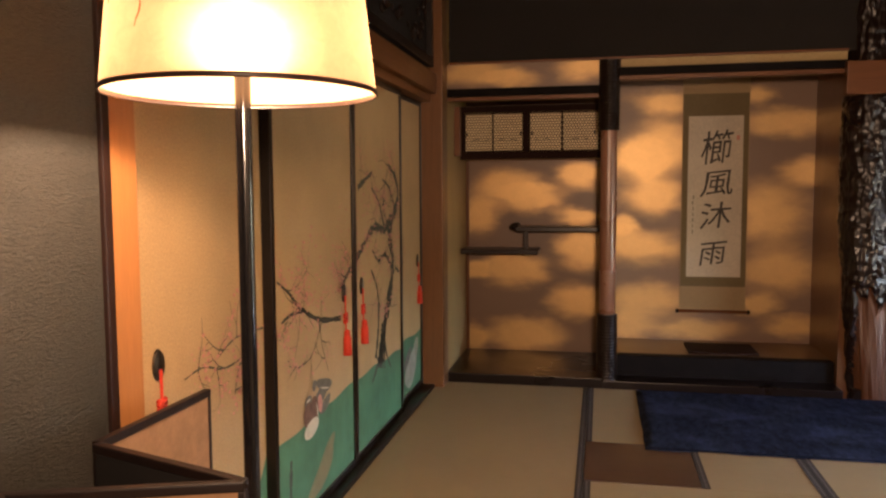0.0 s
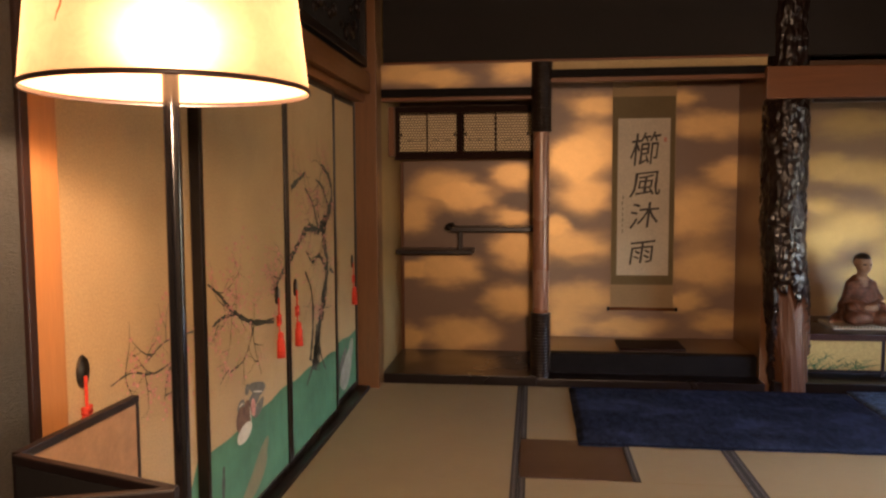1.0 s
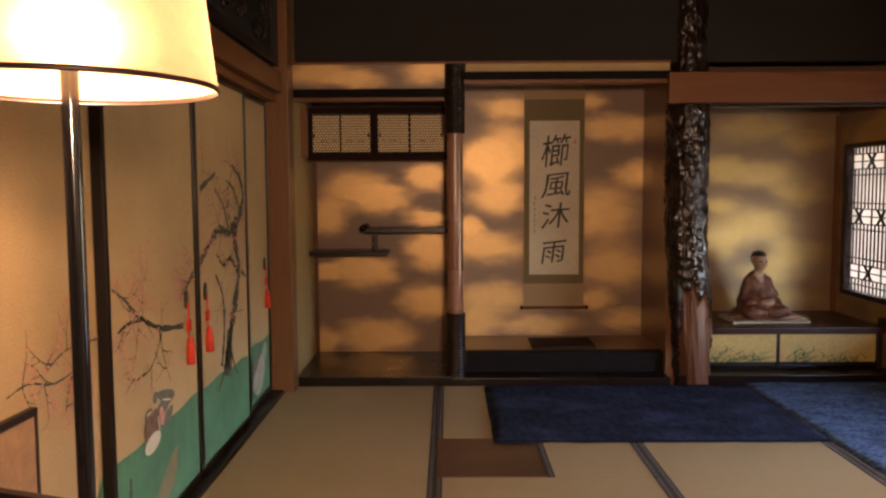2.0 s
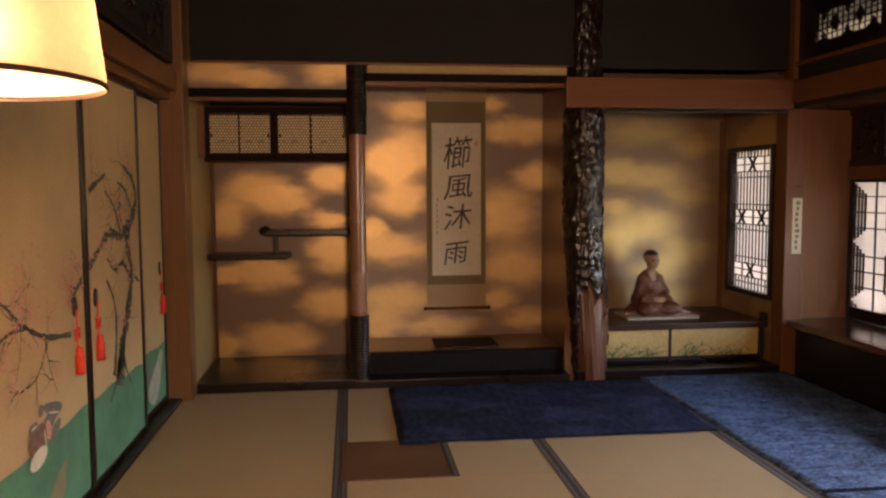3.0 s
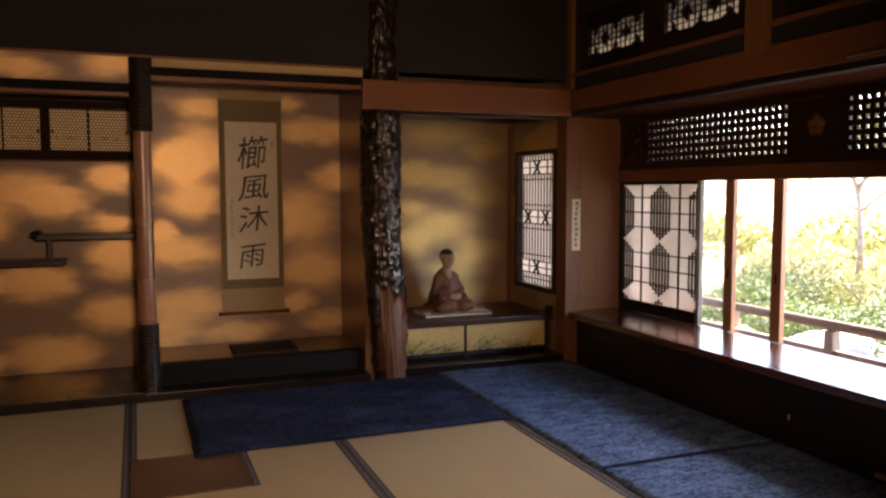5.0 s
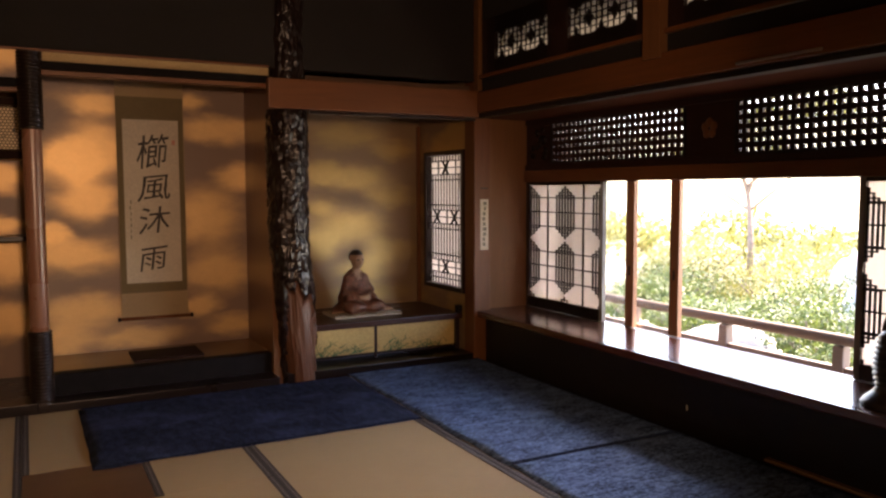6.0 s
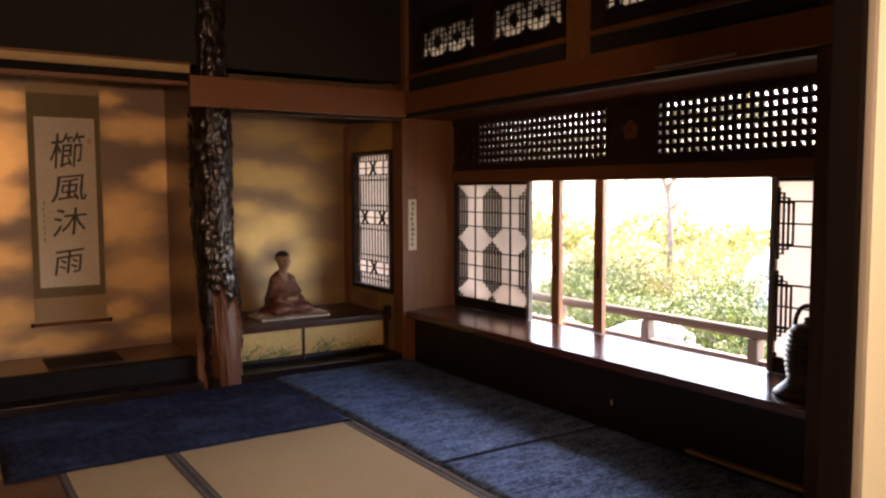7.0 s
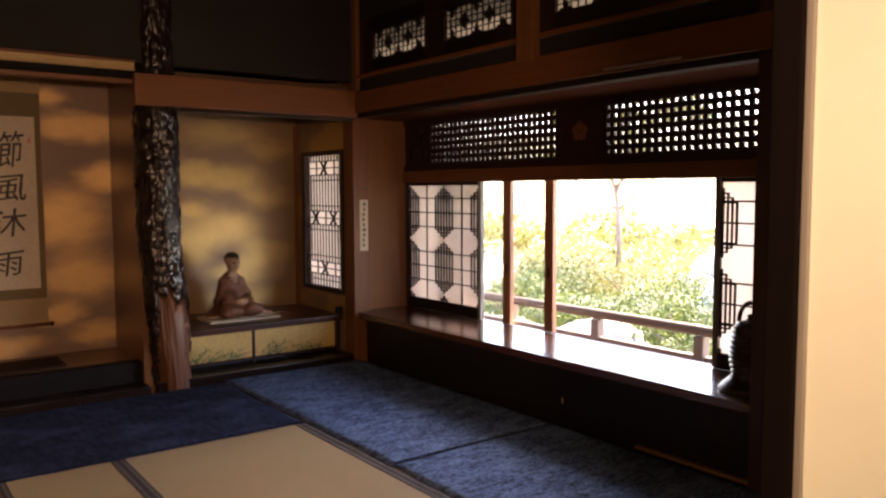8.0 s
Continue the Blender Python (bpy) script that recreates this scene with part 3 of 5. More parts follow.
for ang, z0, n_seg in ((-1.86, 0.075, 26), (-1.60, 0.17, 16), (-2.25, 0.12, 18), (-0.6, 0.16, 16)):
    b = bmesh.new()
    for k in range(n_seg):
        z, a = z0 + k * 0.0105, ang + 0.02 * math.sin(k * 1.3 + ang) + 0.003 * k
        z2, a2 = z + 0.0105, ang + 0.02 * math.sin((k + 1) * 1.3 + ang) + 0.003 * (k + 1)
        if z2 > 0.325:
            break
        p = [(0.2218 - 0.109 * zz, aa, zz) for zz, aa in ((z, a), (z2, a2))]
        q = [Vector((LAMP_X + r * math.cos(aa), LAMP_Y + r * math.sin(aa), RIM_Z + zz)) for r, aa, zz in p]
        tube(b, q[0], q[1], 0.0007 + 0.0009 * abs(math.sin(k * 0.9)), sides=5)
    part("fibre", b, FIBRE, shade_ob, "dark fibre strands in the paper")
for r, z, nm in ((0.2215, RIM_Z, "lower_rim"), (0.1855, RIM_Z + 0.322, "upper_rim")):
    b = bmesh.new()
    lathe(b, LAMP_X, LAMP_Y, [(r - 0.002, z), (r + 0.0015, z), (r + 0.0008, z + 0.008), (r - 0.003, z + 0.008), (r - 0.002, z)], 64)
    part(nm, b, DARK_WOOD_Z, lamp, "dark bound rim", True)
b = bmesh.new()
lathe(b, LAMP_X, LAMP_Y, [(0.0135, 0.02), (0.0135, 0.7), (0.0135, RIM_Z + 0.03)], 28)
part("pole", b, POLE_BLACK, lamp, "glossy black pole", True)
b = bmesh.new()
lathe(b, LAMP_X, LAMP_Y, [(0.0, 0.0), (0.13, 0.0), (0.135, 0.012), (0.12, 0.024), (0.02, 0.034), (0.0, 0.036)], 40)
part("base", b, LACQUER, lamp, "black round base", True)

# Housing and tripod are added for that panel, behind the viewpoint.
film = thing("film_light", (FILM_LIGHT[0], FILM_LIGHT[1] - 0.065, 0), "unseen warm light panel on an added black tripod stand", "light stand")
fx, fy, fz = FILM_LIGHT
part("housing", boxed(fx - 0.15, fx + 0.15, fy - 0.10, fy - 0.03, fz - 0.11, fz + 0.11, 0.01), LACQUER, film, "black housing")
b = bmesh.new()
tube(b, (fx, fy - 0.065, 0.35), (fx, fy - 0.065, fz - 0.10), 0.012, sides=14)
part("pole", b, LACQUER, film)
for k in range(3):
    a = 2 * math.pi * k / 3 - 0.52
    b = bmesh.new()
    tube(b, (fx, fy - 0.065, 0.50), (fx + 0.34 * math.cos(a), fy - 0.065 + 0.34 * math.sin(a), 0.008), 0.009, sides=10)
    part("leg", b, LACQUER, film)

# ---------------------------------------------------------------- tatami mats, hearth board, rugs
def tatami(x0, x1, y0, y1, left=True, right=True):
    m = part("tatami_mat", boxed(x0, x1, y0, y1, -0.032, 0.0, 0.002), TATAMI, floor)
    for on, a in ((left, x0), (right, x1 - 0.03)):
        if on:
            part("border", boxed(a, a + 0.03, y0, y1, -0.02, 0.0018), HERI, m, "dark woven cloth border")
            studs = bmesh.new()
            n = int((y1 - y0) / 0.022)
            for k in range(n):
                y = y0 + 0.011 + k * 0.022
                c = a + 0.015
                v = [studs.verts.new(p) for p in ((c, y - 0.007, 0.0026), (c + 0.008, y, 0.0026), (c, y + 0.007, 0.0026), (c - 0.008, y, 0.0026))]
                studs.faces.new(v)
            part("border_pattern", studs, BORDER_DOT, m, "small grey woven diamonds")


BORDER_DOT = plain("border_dot", (0.16, 0.14, 0.115), 0.85, 0, 0.3, 100)
for x0, x1, y0, y1, le, ri in (
        (-0.970, -0.060, 2.75, 4.668, False, True), (-0.970, -0.060, 0.83, 2.748, False, True), (-0.970, -0.060, -1.09, 0.828, False, True),
        (-0.058, 0.880, 3.672, 4.668, True, True), (0.412, 0.880, 3.163, 3.670, True, True), (-0.058, 0.880, 1.24, 3.161, True, True),
        (-0.058, 0.880, -0.69, 1.238, True, True), (0.882, 1.778, 3.672, 4.668, True, True), (0.882, 1.778, 1.75, 3.670, True, True),
        (0.882, 1.778, -0.17, 1.748, True, True), (0.882, 1.778, -1.09, -0.172, True, True), (1.780, 2.790, 2.75, 4.668, True, False), (1.780, 2.790, 0.83, 2.748, True, False),
        (1.780, 2.790, -1.09, 0.828, True, False)):
    tatami(x0, x1, y0, y1, le, ri)
solid("hearth_cover", boxed(-0.056, 0.410, 3.165, 3.669, -0.03, 0.001, 0.003), BOARD_BROWN, "brown board covering the sunken hearth in the mats", "hearth cover", at=(0.18, 3.41, -0.03))


HEM_NAVY = plain("navy_hem", (0.008, 0.011, 0.022), 0.95, 0, 0.4, 120, 0.1)
HEM_BLUE = plain("blue_hem", (0.018, 0.028, 0.055), 0.95, 0, 0.4, 120, 0.1)


def rug(name, x0, x1, y0, y1, z, material, label, seed, skew=0.0):
    """A woven cloth with a soft uneven edge and low ripples."""
    bm = bmesh.new()
    nx, ny = max(8, int((x1 - x0) / 0.035)), max(8, int((y1 - y0) / 0.035))
    grid = []
    for j in range(ny + 1):
        row = []
        for i in range(nx + 1):
            x, y = x0 + (x1 - x0) * i / nx, y0 + (y1 - y0) * j / ny
            edge = i in (0, nx) or j in (0, ny)
            w = noise.noise(Vector((x * 2.3, y * 2.3, seed))) * (0.014 if name == "navy_rug" else 0.007)
            if j == 0 or j == ny:
                y += noise.noise(Vector((x * 5, seed, 0))) * (0.022 if name == "navy_rug" else 0.003) + (x - x0) * skew
            else:
                y += (x - x0) * skew
            if i == 0 or i == nx:
                x += noise.noise(Vector((seed, y * 5, 3))) * 0.008
            row.append(bm.verts.new((x, y, z + (0.002 if edge else 0.009 + abs(w)))))
        grid.append(row)
    for j in range(ny):
        for i in range(nx):
            bm.faces.new((grid[j][i], grid[j][i + 1], grid[j + 1][i + 1], grid[j + 1][i]))
    ret = bmesh.ops.extrude_face_region(bm, geom=bm.faces[:])
    for v in ret["geom"]:
        if isinstance(v, bmesh.types.BMVert):
            v.co.z = z
    ob = solid(name, bm, material, label, "rug", smooth=True, at=((x0 + x1) / 2, (y0 + y1) / 2, z))
    for a, c in ((y0 + 0.006, y0 + 0.0085), (y1 - 0.0085, y1 - 0.006)):
        part("hem", boxed(x0 + 0.012, x1 - 0.012, a, c, z + 0.001, z + 0.0095, 0.001), HEM_NAVY if name == "navy_rug" else HEM_BLUE, ob, "dark stitched hem")
    return ob


rug("navy_rug", 0.212, 1.800, 3.59, 4.635, 0.003, RUG_NAVY, "dark navy woven rug lying on the tatami", 1.0)
rug("blue_runner", 1.810, 2.80, 2.789, 4.70, 0.003, RUG_BLUE, "faded blue woven runner lying on tatami below the window", 4.0)
rug("blue_runner", 1.810, 2.80, 0.95, 2.786, 0.003, RUG_BLUE, "faded blue woven runner lying on tatami below the window", 9.0)
structure("trim_bench_foot", boxed(2.835, 2.868, 1.70, 2.30, 0.0, 0.014, 0.003), PALE_WOOD, "pale timber strip at the bench foot", "trim")

# ---------------------------------------------------------------- painted sliding doors
def catmull(pts, n=8):
    out = []
    p = [pts[0]] + list(pts) + [pts[-1]]
    for i in range(1, len(p) - 2):
        for k in range(n):
            t = k / n
            out.append(tuple(0.5 * (2 * b1 + (c1 - a1) * t + (2 * a1 - 5 * b1 + 4 * c1 - d1) * t * t + (3 * b1 - a1 - 3 * c1 + d1) * t ** 3)
                             for a1, b1, c1, d1 in zip(p[i - 1], p[i], p[i + 1], p[i + 2])))
    return out + [tuple(pts[-1])]


rng = random.Random(11)
strokes, blossoms = [], []


def stroke(pts, w0, w1):
    path = catmull(pts)
    for k, (a, c) in enumerate(zip(path, path[1:])):
        f0, f1 = k / len(path), (k + 1) / len(path)
        jit = 1 + 0.35 * rng.uniform(-1, 1)
        strokes.append((a, c, 1.25 * (w0 + (w1 - w0) * f0) * jit, 1.25 * (w0 + (w1 - w0) * f1) * jit))
    return path


def twig(y, z, ang, length, w, depth, flower):
    steps = 4
    for k in range(steps):
        ang += rng.uniform(-0.35, 0.35)
        y2, z2 = y + math.cos(ang) * length / steps, z + math.sin(ang) * length / steps
        strokes.append(((y, z), (y2, z2), w, w * 0.8))
        w *= 0.8
        y, z = y2, z2
        if rng.random() < flower:
            for _ in range(rng.randint(2, 5)):
                blossoms.append((y + rng.gauss(0, 0.022), z + rng.gauss(0, 0.020), rng.choice((0.0022, 0.003, 0.004, 0.0065))))
        if depth and rng.random() < 0.7:
            twig(y, z, ang + rng.choice((-1, 1)) * rng.uniform(0.5, 1.1), length * 0.6, w * 0.7, depth - 1, flower)


for pts, w0, w1, n_twigs, flower in (
        ([(3.51, 0.35), (3.56, 0.5), (3.67, 0.64), (3.76, 0.82), (3.70, 0.98), (3.86, 1.14), (3.82, 1.25), (3.68, 1.31)], 0.072, 0.014, 20, 0.6),
        ([(3.44, 0.41), (3.49, 0.56), (3.48, 0.72), (3.38, 0.83)], 0.026, 0.008, 3, 0.3),
        ([(3.58, 0.33), (3.60, 0.5), (3.69, 0.7)], 0.014, 0.020, 0, 0.0),
        ([(3.38, 0.31), (3.50, 0.40), (3.55, 0.50)], 0.010, 0.035, 0, 0.0),
        ([(3.70, 0.31), (3.62, 0.40), (3.58, 0.50)], 0.008, 0.03, 0, 0.0),
        ([(3.74, 0.80), (3.62, 0.88), (3.50, 0.86), (3.40, 0.92)], 0.022, 0.006, 5, 0.4),
        ([(3.80, 1.10), (3.70, 1.20), (3.58, 1.24)], 0.018, 0.005, 5, 0.5),
        ([(3.72, 0.94), (3.60, 1.10), (3.62, 1.22)], 0.016, 0.005, 5, 0.5),
        ([(3.75, 1.06), (3.60, 1.0), (3.43, 1.02), (3.21, 0.92), (3.03, 0.84), (2.93, 0.79)], 0.042, 0.01, 16, 0.7),
        ([(3.20, 1.20), (3.27, 1.225), (3.42, 1.27)], 0.026, 0.010, 3, 0.4),
        ([(3.60, 1.02), (3.52, 1.13), (3.40, 1.2)], 0.02, 0.006, 4, 0.5),
        ([(3.80, 0.80), (3.98, 0.74), (4.1, 0.80)], 0.016, 0.005, 3, 0.5),
        ([(2.95, 0.68), (2.71, 0.715), (2.52, 0.79), (2.43, 0.85), (2.33, 0.90)], 0.018, 0.005, 7, 0.7),
        ([(2.57, 0.77), (2.44, 0.775), (2.36, 0.76)], 0.014, 0.006, 2, 0.8),
        ([(2.28, 0.76), (2.10, 0.765), (1.98, 0.73)], 0.006, 0.004, 3, 0.9),
        ([(2.16, 0.70), (2.02, 0.69), (1.90, 0.72), (1.80, 0.71)], 0.005, 0.003, 4, 0.6),
        ([(2.14, 0.70), (2.10, 0.66), (2.08, 0.60)], 0.005, 0.003, 3, 1.0),
        ([(2.73, 0.70), (2.63, 0.60), (2.50, 0.58)], 0.006, 0.003, 4, 0.6),
        ([(2.70, 0.72), (2.74, 0.6), (2.80, 0.5)], 0.006, 0.003, 3, 0.5)):
    path = stroke(pts, w0, w1)
    for _ in range(n_twigs):
        k = rng.randrange(len(path) // 4, len(path))
        y, z = path[k]
        twig(y, z, rng.uniform(0, 2 * math.pi), rng.uniform(0.08, 0.2), 0.005, 1, flower * 0.6)
for _ in range(420):
    y = rng.choice((rng.gauss(2.16, 0.05), rng.gauss(2.62, 0.18), rng.gauss(3.25, 0.22)))
    z = rng.gauss(0.66, 0.07) if y < 2.3 else rng.gauss(0.84, 0.10) if y < 2.9 else rng.gauss(1.0, 0.16)
    blossoms.append((y, z, rng.uniform(0.002, 0.007)))
stroke([(2.41, 0.05), (2.41, 0.16), (2.42, 0.28)], 0.022, 0.016)
# Grey reveal of the door's edge, drawn flat as one more branch stroke.
stroke([(2.300, 0.10), (2.302, 0.35), (2.300, 0.62), (2.302, 0.90)], 0.018, 0.020)


def flat(bm, x, pts):
    bm.faces.new([bm.verts.new((x, y, z)) for y, z in pts])


def ellipse(cy0, cz0, ry, rz, turn=0.0, n=18, wob=0.0):
    out = []
    for k in range(n):
        a = 2 * math.pi * k / n
        r = 1 + wob * math.sin(3 * a + cy0 * 9)
        u, v = ry * r * math.cos(a), rz * r * math.sin(a)
        out.append((cy0 + u * math.cos(turn) - v * math.sin(turn), cz0 + u * math.sin(turn) + v * math.cos(turn)))
    return out


def hill(y):
    return 0.345 + 0.035 * math.sin(1.5 * (y - 2.1)) + 0.045 * max(0.0, y - 3.9) + 0.006 * math.sin(17 * y)


def fusuma(y0, y1, face, catch_y, label, mono=0.0):
    door = thing("sliding_door", (face, (y0 + y1) / 2, 0.018), label, "sliding door", "painted sliding doors")
    z0, z1, st = 0.019, 1.698, 0.026
    part("paper", boxed(face - 0.022, face, y0 + st, y1 - st, z0 + 0.03, z1 - st), FUSUMA_PAPER, door, "ochre gold paper")
    for a, c in ((y0, y0 + st), (y1 - st, y1)):
        part("stile", boxed(face - 0.027, face + 0.008, a, c, z0, z1, 0.003), LACQUER, door, "black lacquered upright")
    for a, c in ((z0, z0 + 0.03), (z1 - st, z1)):
        part("rail", boxed(face - 0.026, face + 0.007, y0 + st, y1 - st, a, c, 0.003), LACQUER, door, "black lacquered rail")
    lo, hi = y0 + st + 0.002, y1 - st - 0.002
    if hi > 2.12:
        bm = bmesh.new()
        a = max(lo, 2.12)
        n = 30
        ys = [a + (hi - a) * k / n for k in range(n + 1)]
        flat(bm, face + 0.001, [(hi, 0.051), (a, 0.051)] + [(y, max(0.06, hill(y) - (0.25 * max(0.0, 2.30 - y) * 5))) for y in ys])
        part("painted_bank", bm, PAINT_GREEN, door, "painted green river bank")
    bm = bmesh.new()
    for (ya, za), (yb, zb), wa, wb in strokes:
        if min(ya, yb) < lo or max(ya, yb) > hi:
            continue
        dy, dz = yb - ya, zb - za
        k = math.hypot(dy, dz) or 1
        py, pz = -dz / k / 2, dy / k / 2
        flat(bm, face + 0.0022, [(ya + py * wa, za + pz * wa), (ya - py * wa, za - pz * wa), (yb - py * wb, zb - pz * wb), (yb + py * wb, zb + pz * wb)])
    if bm.verts:
        part("painted_branches", bm, PAINT_BARK, door, "painted grey-brown plum branches")
    bm = bmesh.new()
    for y, z, r in blossoms:
        if lo + r < y < hi - r:
            a = rng.uniform(0, 6)
            flat(bm, face + 0.0032, [(y + 1.5 * r * math.cos(a + k * 1.257), z + r * math.sin(a + k * 1.257)) for k in range(5)])
    if bm.verts:
        part("painted_blossoms", bm, PAINT_PINK, door, "painted pink plum blossoms")
    # catch plate with hanging red tassel
    bm = bmesh.new()
    tube(bm, (face, catch_y, 0.775), (face + 0.006, catch_y, 0.775), 0.032, 0.028, 20)
    bmesh.ops.scale(bm, verts=bm.verts, vec=(1, 0.8, 1.25), space=Matrix.Translation((0, -catch_y, -0.775)))
    plate = part("catch_plate", bm, BRONZE, door, "dark bronze oval catch plate", True)
    bm = bmesh.new()
    for s in (-0.004, 0.004):
        tube(bm, (face + 0.008, catch_y + s, 0.765), (face + 0.009, catch_y + s * 0.4, 0.625), 0.0022, sides=6)
    part("cord", bm, RED_SILK, plate, "thin red cord")
    bm = bmesh.new()
    for z in (0.69, 0.668):
        tube(bm, (face + 0.009, catch_y - 0.016, z), (face + 0.009, catch_y + 0.016, z - 0.012), 0.006, sides=8)
        tube(bm, (face + 0.009, catch_y + 0.016, z), (face + 0.009, catch_y - 0.016, z - 0.012), 0.006, sides=8)
    part("knot", bm, RED_SILK, plate, "red silk bow knot", True)
    bm = bmesh.new()
    lathe(bm, face + 0.014, catch_y, [(0.0, 0.628), (0.011, 0.622), (0.013, 0.608), (0.011, 0.602), (0.016, 0.59), (0.018, 0.522), (0.0, 0.522)], 14)
    part("tassel", bm, RED_SILK, plate, "red silk tassel", True)
    return door


fusuma(1.534, 2.345, -1.046, 1.685, "ochre sliding door painted with a plum branch, black lacquer frame")
door_b = fusuma(2.285, 3.128, -1.018, 2.995, "ochre sliding door painted with a duck on green bank")
fusuma(3.130, 3.935, -1.018, 3.235, "ochre sliding door painted with an old plum tree trunk")
door_d = fusuma(3.860, 4.528, -1.050, 4.43, "ochre sliding door painted with a white bird on bank")


def paint(name, face, shapes, material, door, label=""):
    bm = bmesh.new()
    for k, s in enumerate(shapes):
        flat(bm, face + 0.0004 * k, s)
    part(name, bm, material, door, label)


f = -1.018
paint("painted_buff", f + 0.0016, [ellipse(2.72, 0.14, 0.17, 0.05, 0.5, 24, 0.2)], PAINT_BUFF, door_b, "painted buff path")
paint("painted_duck_wing", f + 0.0040, [ellipse(2.745, 0.462, 0.085, 0.026, -0.25, 18, 0.12), ellipse(2.75, 0.385, 0.062, 0.024, 0.3, 18, 0.1), ellipse(2.64, 0.484, 0.022, 0.02, 0.6),
                                       ellipse(2.70, 0.43, 0.07, 0.03, 0.2), ellipse(2.575, 0.44, 0.036, 0.022, 0.2)], PAINT_GREY, door_b, "painted grey duck wings")
paint("painted_duck_breast", f + 0.0062, [ellipse(2.575, 0.393, 0.05, 0.045, 0.1), ellipse(2.635, 0.40, 0.036, 0.05, 0.3)], PAINT_BROWN, door_b, "painted chestnut duck breast")
paint("painted_duck_sail", f + 0.0072, [ellipse(2.69, 0.405, 0.022, 0.036, 0.25)], PAINT_PINK, door_b, "painted orange sail feather")
paint("painted_duck_belly", f + 0.0078, [ellipse(2.60, 0.338, 0.072, 0.032, 0.12), ellipse(2.57, 0.447, 0.02, 0.004, 0.1), ellipse(2.735, 0.452, 0.05, 0.0035, -0.25),
                                        ellipse(2.655, 0.39, 0.004, 0.032, 0.2)], PAINT_WHITE, door_b, "painted white duck belly")
f = -1.050
paint("painted_bird_body", f + 0.0040, [ellipse(4.25, 0.18, 0.16, 0.085, 0.5, 22, 0.10), ellipse(4.35, 0.26, 0.085, 0.05, 0.9)], plain("painted_pale", (0.40, 0.37, 0.29), 0.7, 0, 0.25, 14), door_d, "painted white bird body")
paint("painted_bird_wing", f + 0.0060, [ellipse(4.16, 0.25, 0.10, 0.03, 0.5), ellipse(3.98, 0.31, 0.08, 0.05, 1.2, 14, 0.2)], PAINT_GREY, door_d, "painted grey wing and rock")

# openwork transom above the sliding doors
transom = thing("carved_transom", (-1.0, 4.0, 1.93), "dark carved openwork transom above the sliding doors", "transom")
for z in (1.90, 2.36):
    part("frame_rail", boxed(-1.0, -0.965, 3.2, 4.528, z, z + 0.05, 0.004), DARK_WOOD, transom)
for y in (3.2, 4.478):
    part("frame_stile", boxed(-1.0, -0.965, y, y + 0.05, 1.95, 2.36, 0.004), DARK_WOOD, transom)
b = bmesh.new()
r2 = random.Random(5)
for k in range(46):
    y, z = r2.uniform(3.35, 4.42), r2.uniform(2.0, 2.33)
    bmesh.ops.create_icosphere(b, subdivisions=1, radius=r2.uniform(0.02, 0.045), matrix=Matrix.Translation((-0.985, y, z)) @ Matrix.Diagonal((0.35, r2.uniform(0.8, 1.6), 1, 1)))
tagged(part("carving", b, BARK, transom, "glossy dark carved leaves", True), kind="stuff")

# ---------------------------------------------------------------- low folding screen
SCREEN_BACK = plain("dark_backing_cloth", (0.009, 0.0065, 0.006), 0.8)
SCREEN_FRAME = plain("dark_red_lacquer", (0.009, 0.003, 0.0025), 0.5, 0, 0.3, 20)
screen = thing("folding_screen", (-0.75, 1.2, 0), "low tan paper folding screen with dark timber frame", "folding screen")
zig = [(-0.862, 1.590), (-0.878, 1.205), (-0.530, 1.088), (-0.872, 0.968), (-0.60, 0.75)]
for (xa, ya), (xb, yb) in zip(zig, zig[1:]):
    a, c = Vector((xa, ya, 0)), Vector((xb, yb, 0))
    d = (c - a).normalized()
    ln, ang = (c - a).length, math.atan2(d.y, d.x)
    m = Matrix.Translation(a) @ Matrix.Rotation(ang, 4, "Z")

    def leaf(x0, x1, y0, y1, z0, z1, bev=0.0):
        bm = boxed(x0, x1, y0, y1, z0, z1, bev)
        bmesh.ops.transform(bm, matrix=m, verts=bm.verts)
        return bm
    panel = part("panel", leaf(0.012, ln - 0.012, -0.005, 0.005, 0.02, 0.735), BYOBU_PAPER, screen, "tan paper leaf")
    part("backing", leaf(0.012, ln - 0.012, -0.0075, -0.0052, 0.02, 0.735), SCREEN_BACK, panel, "dark cloth backing")
    part("top_rail", leaf(0.004, ln - 0.004, -0.0085, 0.0085, 0.735, 0.752, 0.003), SCREEN_FRAME, panel)
    part("bottom_rail", leaf(0.004, ln - 0.004, -0.0085, 0.0085, 0.003, 0.020, 0.003), SCREEN_FRAME, panel)
    for x in (0.004, ln - 0.014):
        part("stile", leaf(x, x + 0.010, -0.0075, 0.0075, 0.02, 0.735, 0.002), SCREEN_FRAME, panel)

# ---------------------------------------------------------------- side alcove: wall cabinet, staggered shelves, bound post
cab = thing("wall_cabinet", (-0.48, 5.3, 1.385), "wall cabinet with four woven gold sliding doors, dark frame", "cabinet")
part("body", boxed(-0.923, 0.018, 5.20, BACK, 1.385, 1.735), GOLD_PLAIN, cab)
part("bottom_board", boxed(-0.924, 0.019, 5.165, 5.20, 1.385, 1.433, 0.003), CAB_DARK, cab, "dark glossy bottom board")
part("top_board", boxed(-0.924, 0.019, 5.165, 5.20, 1.694, 1.735, 0.003), CAB_DARK, cab, "dark brown top board")
part("centre_post", boxed(-0.497, -0.470, 5.163, 5.199, 1.4335, 1.6935, 0.002), CAB_DARK, cab)
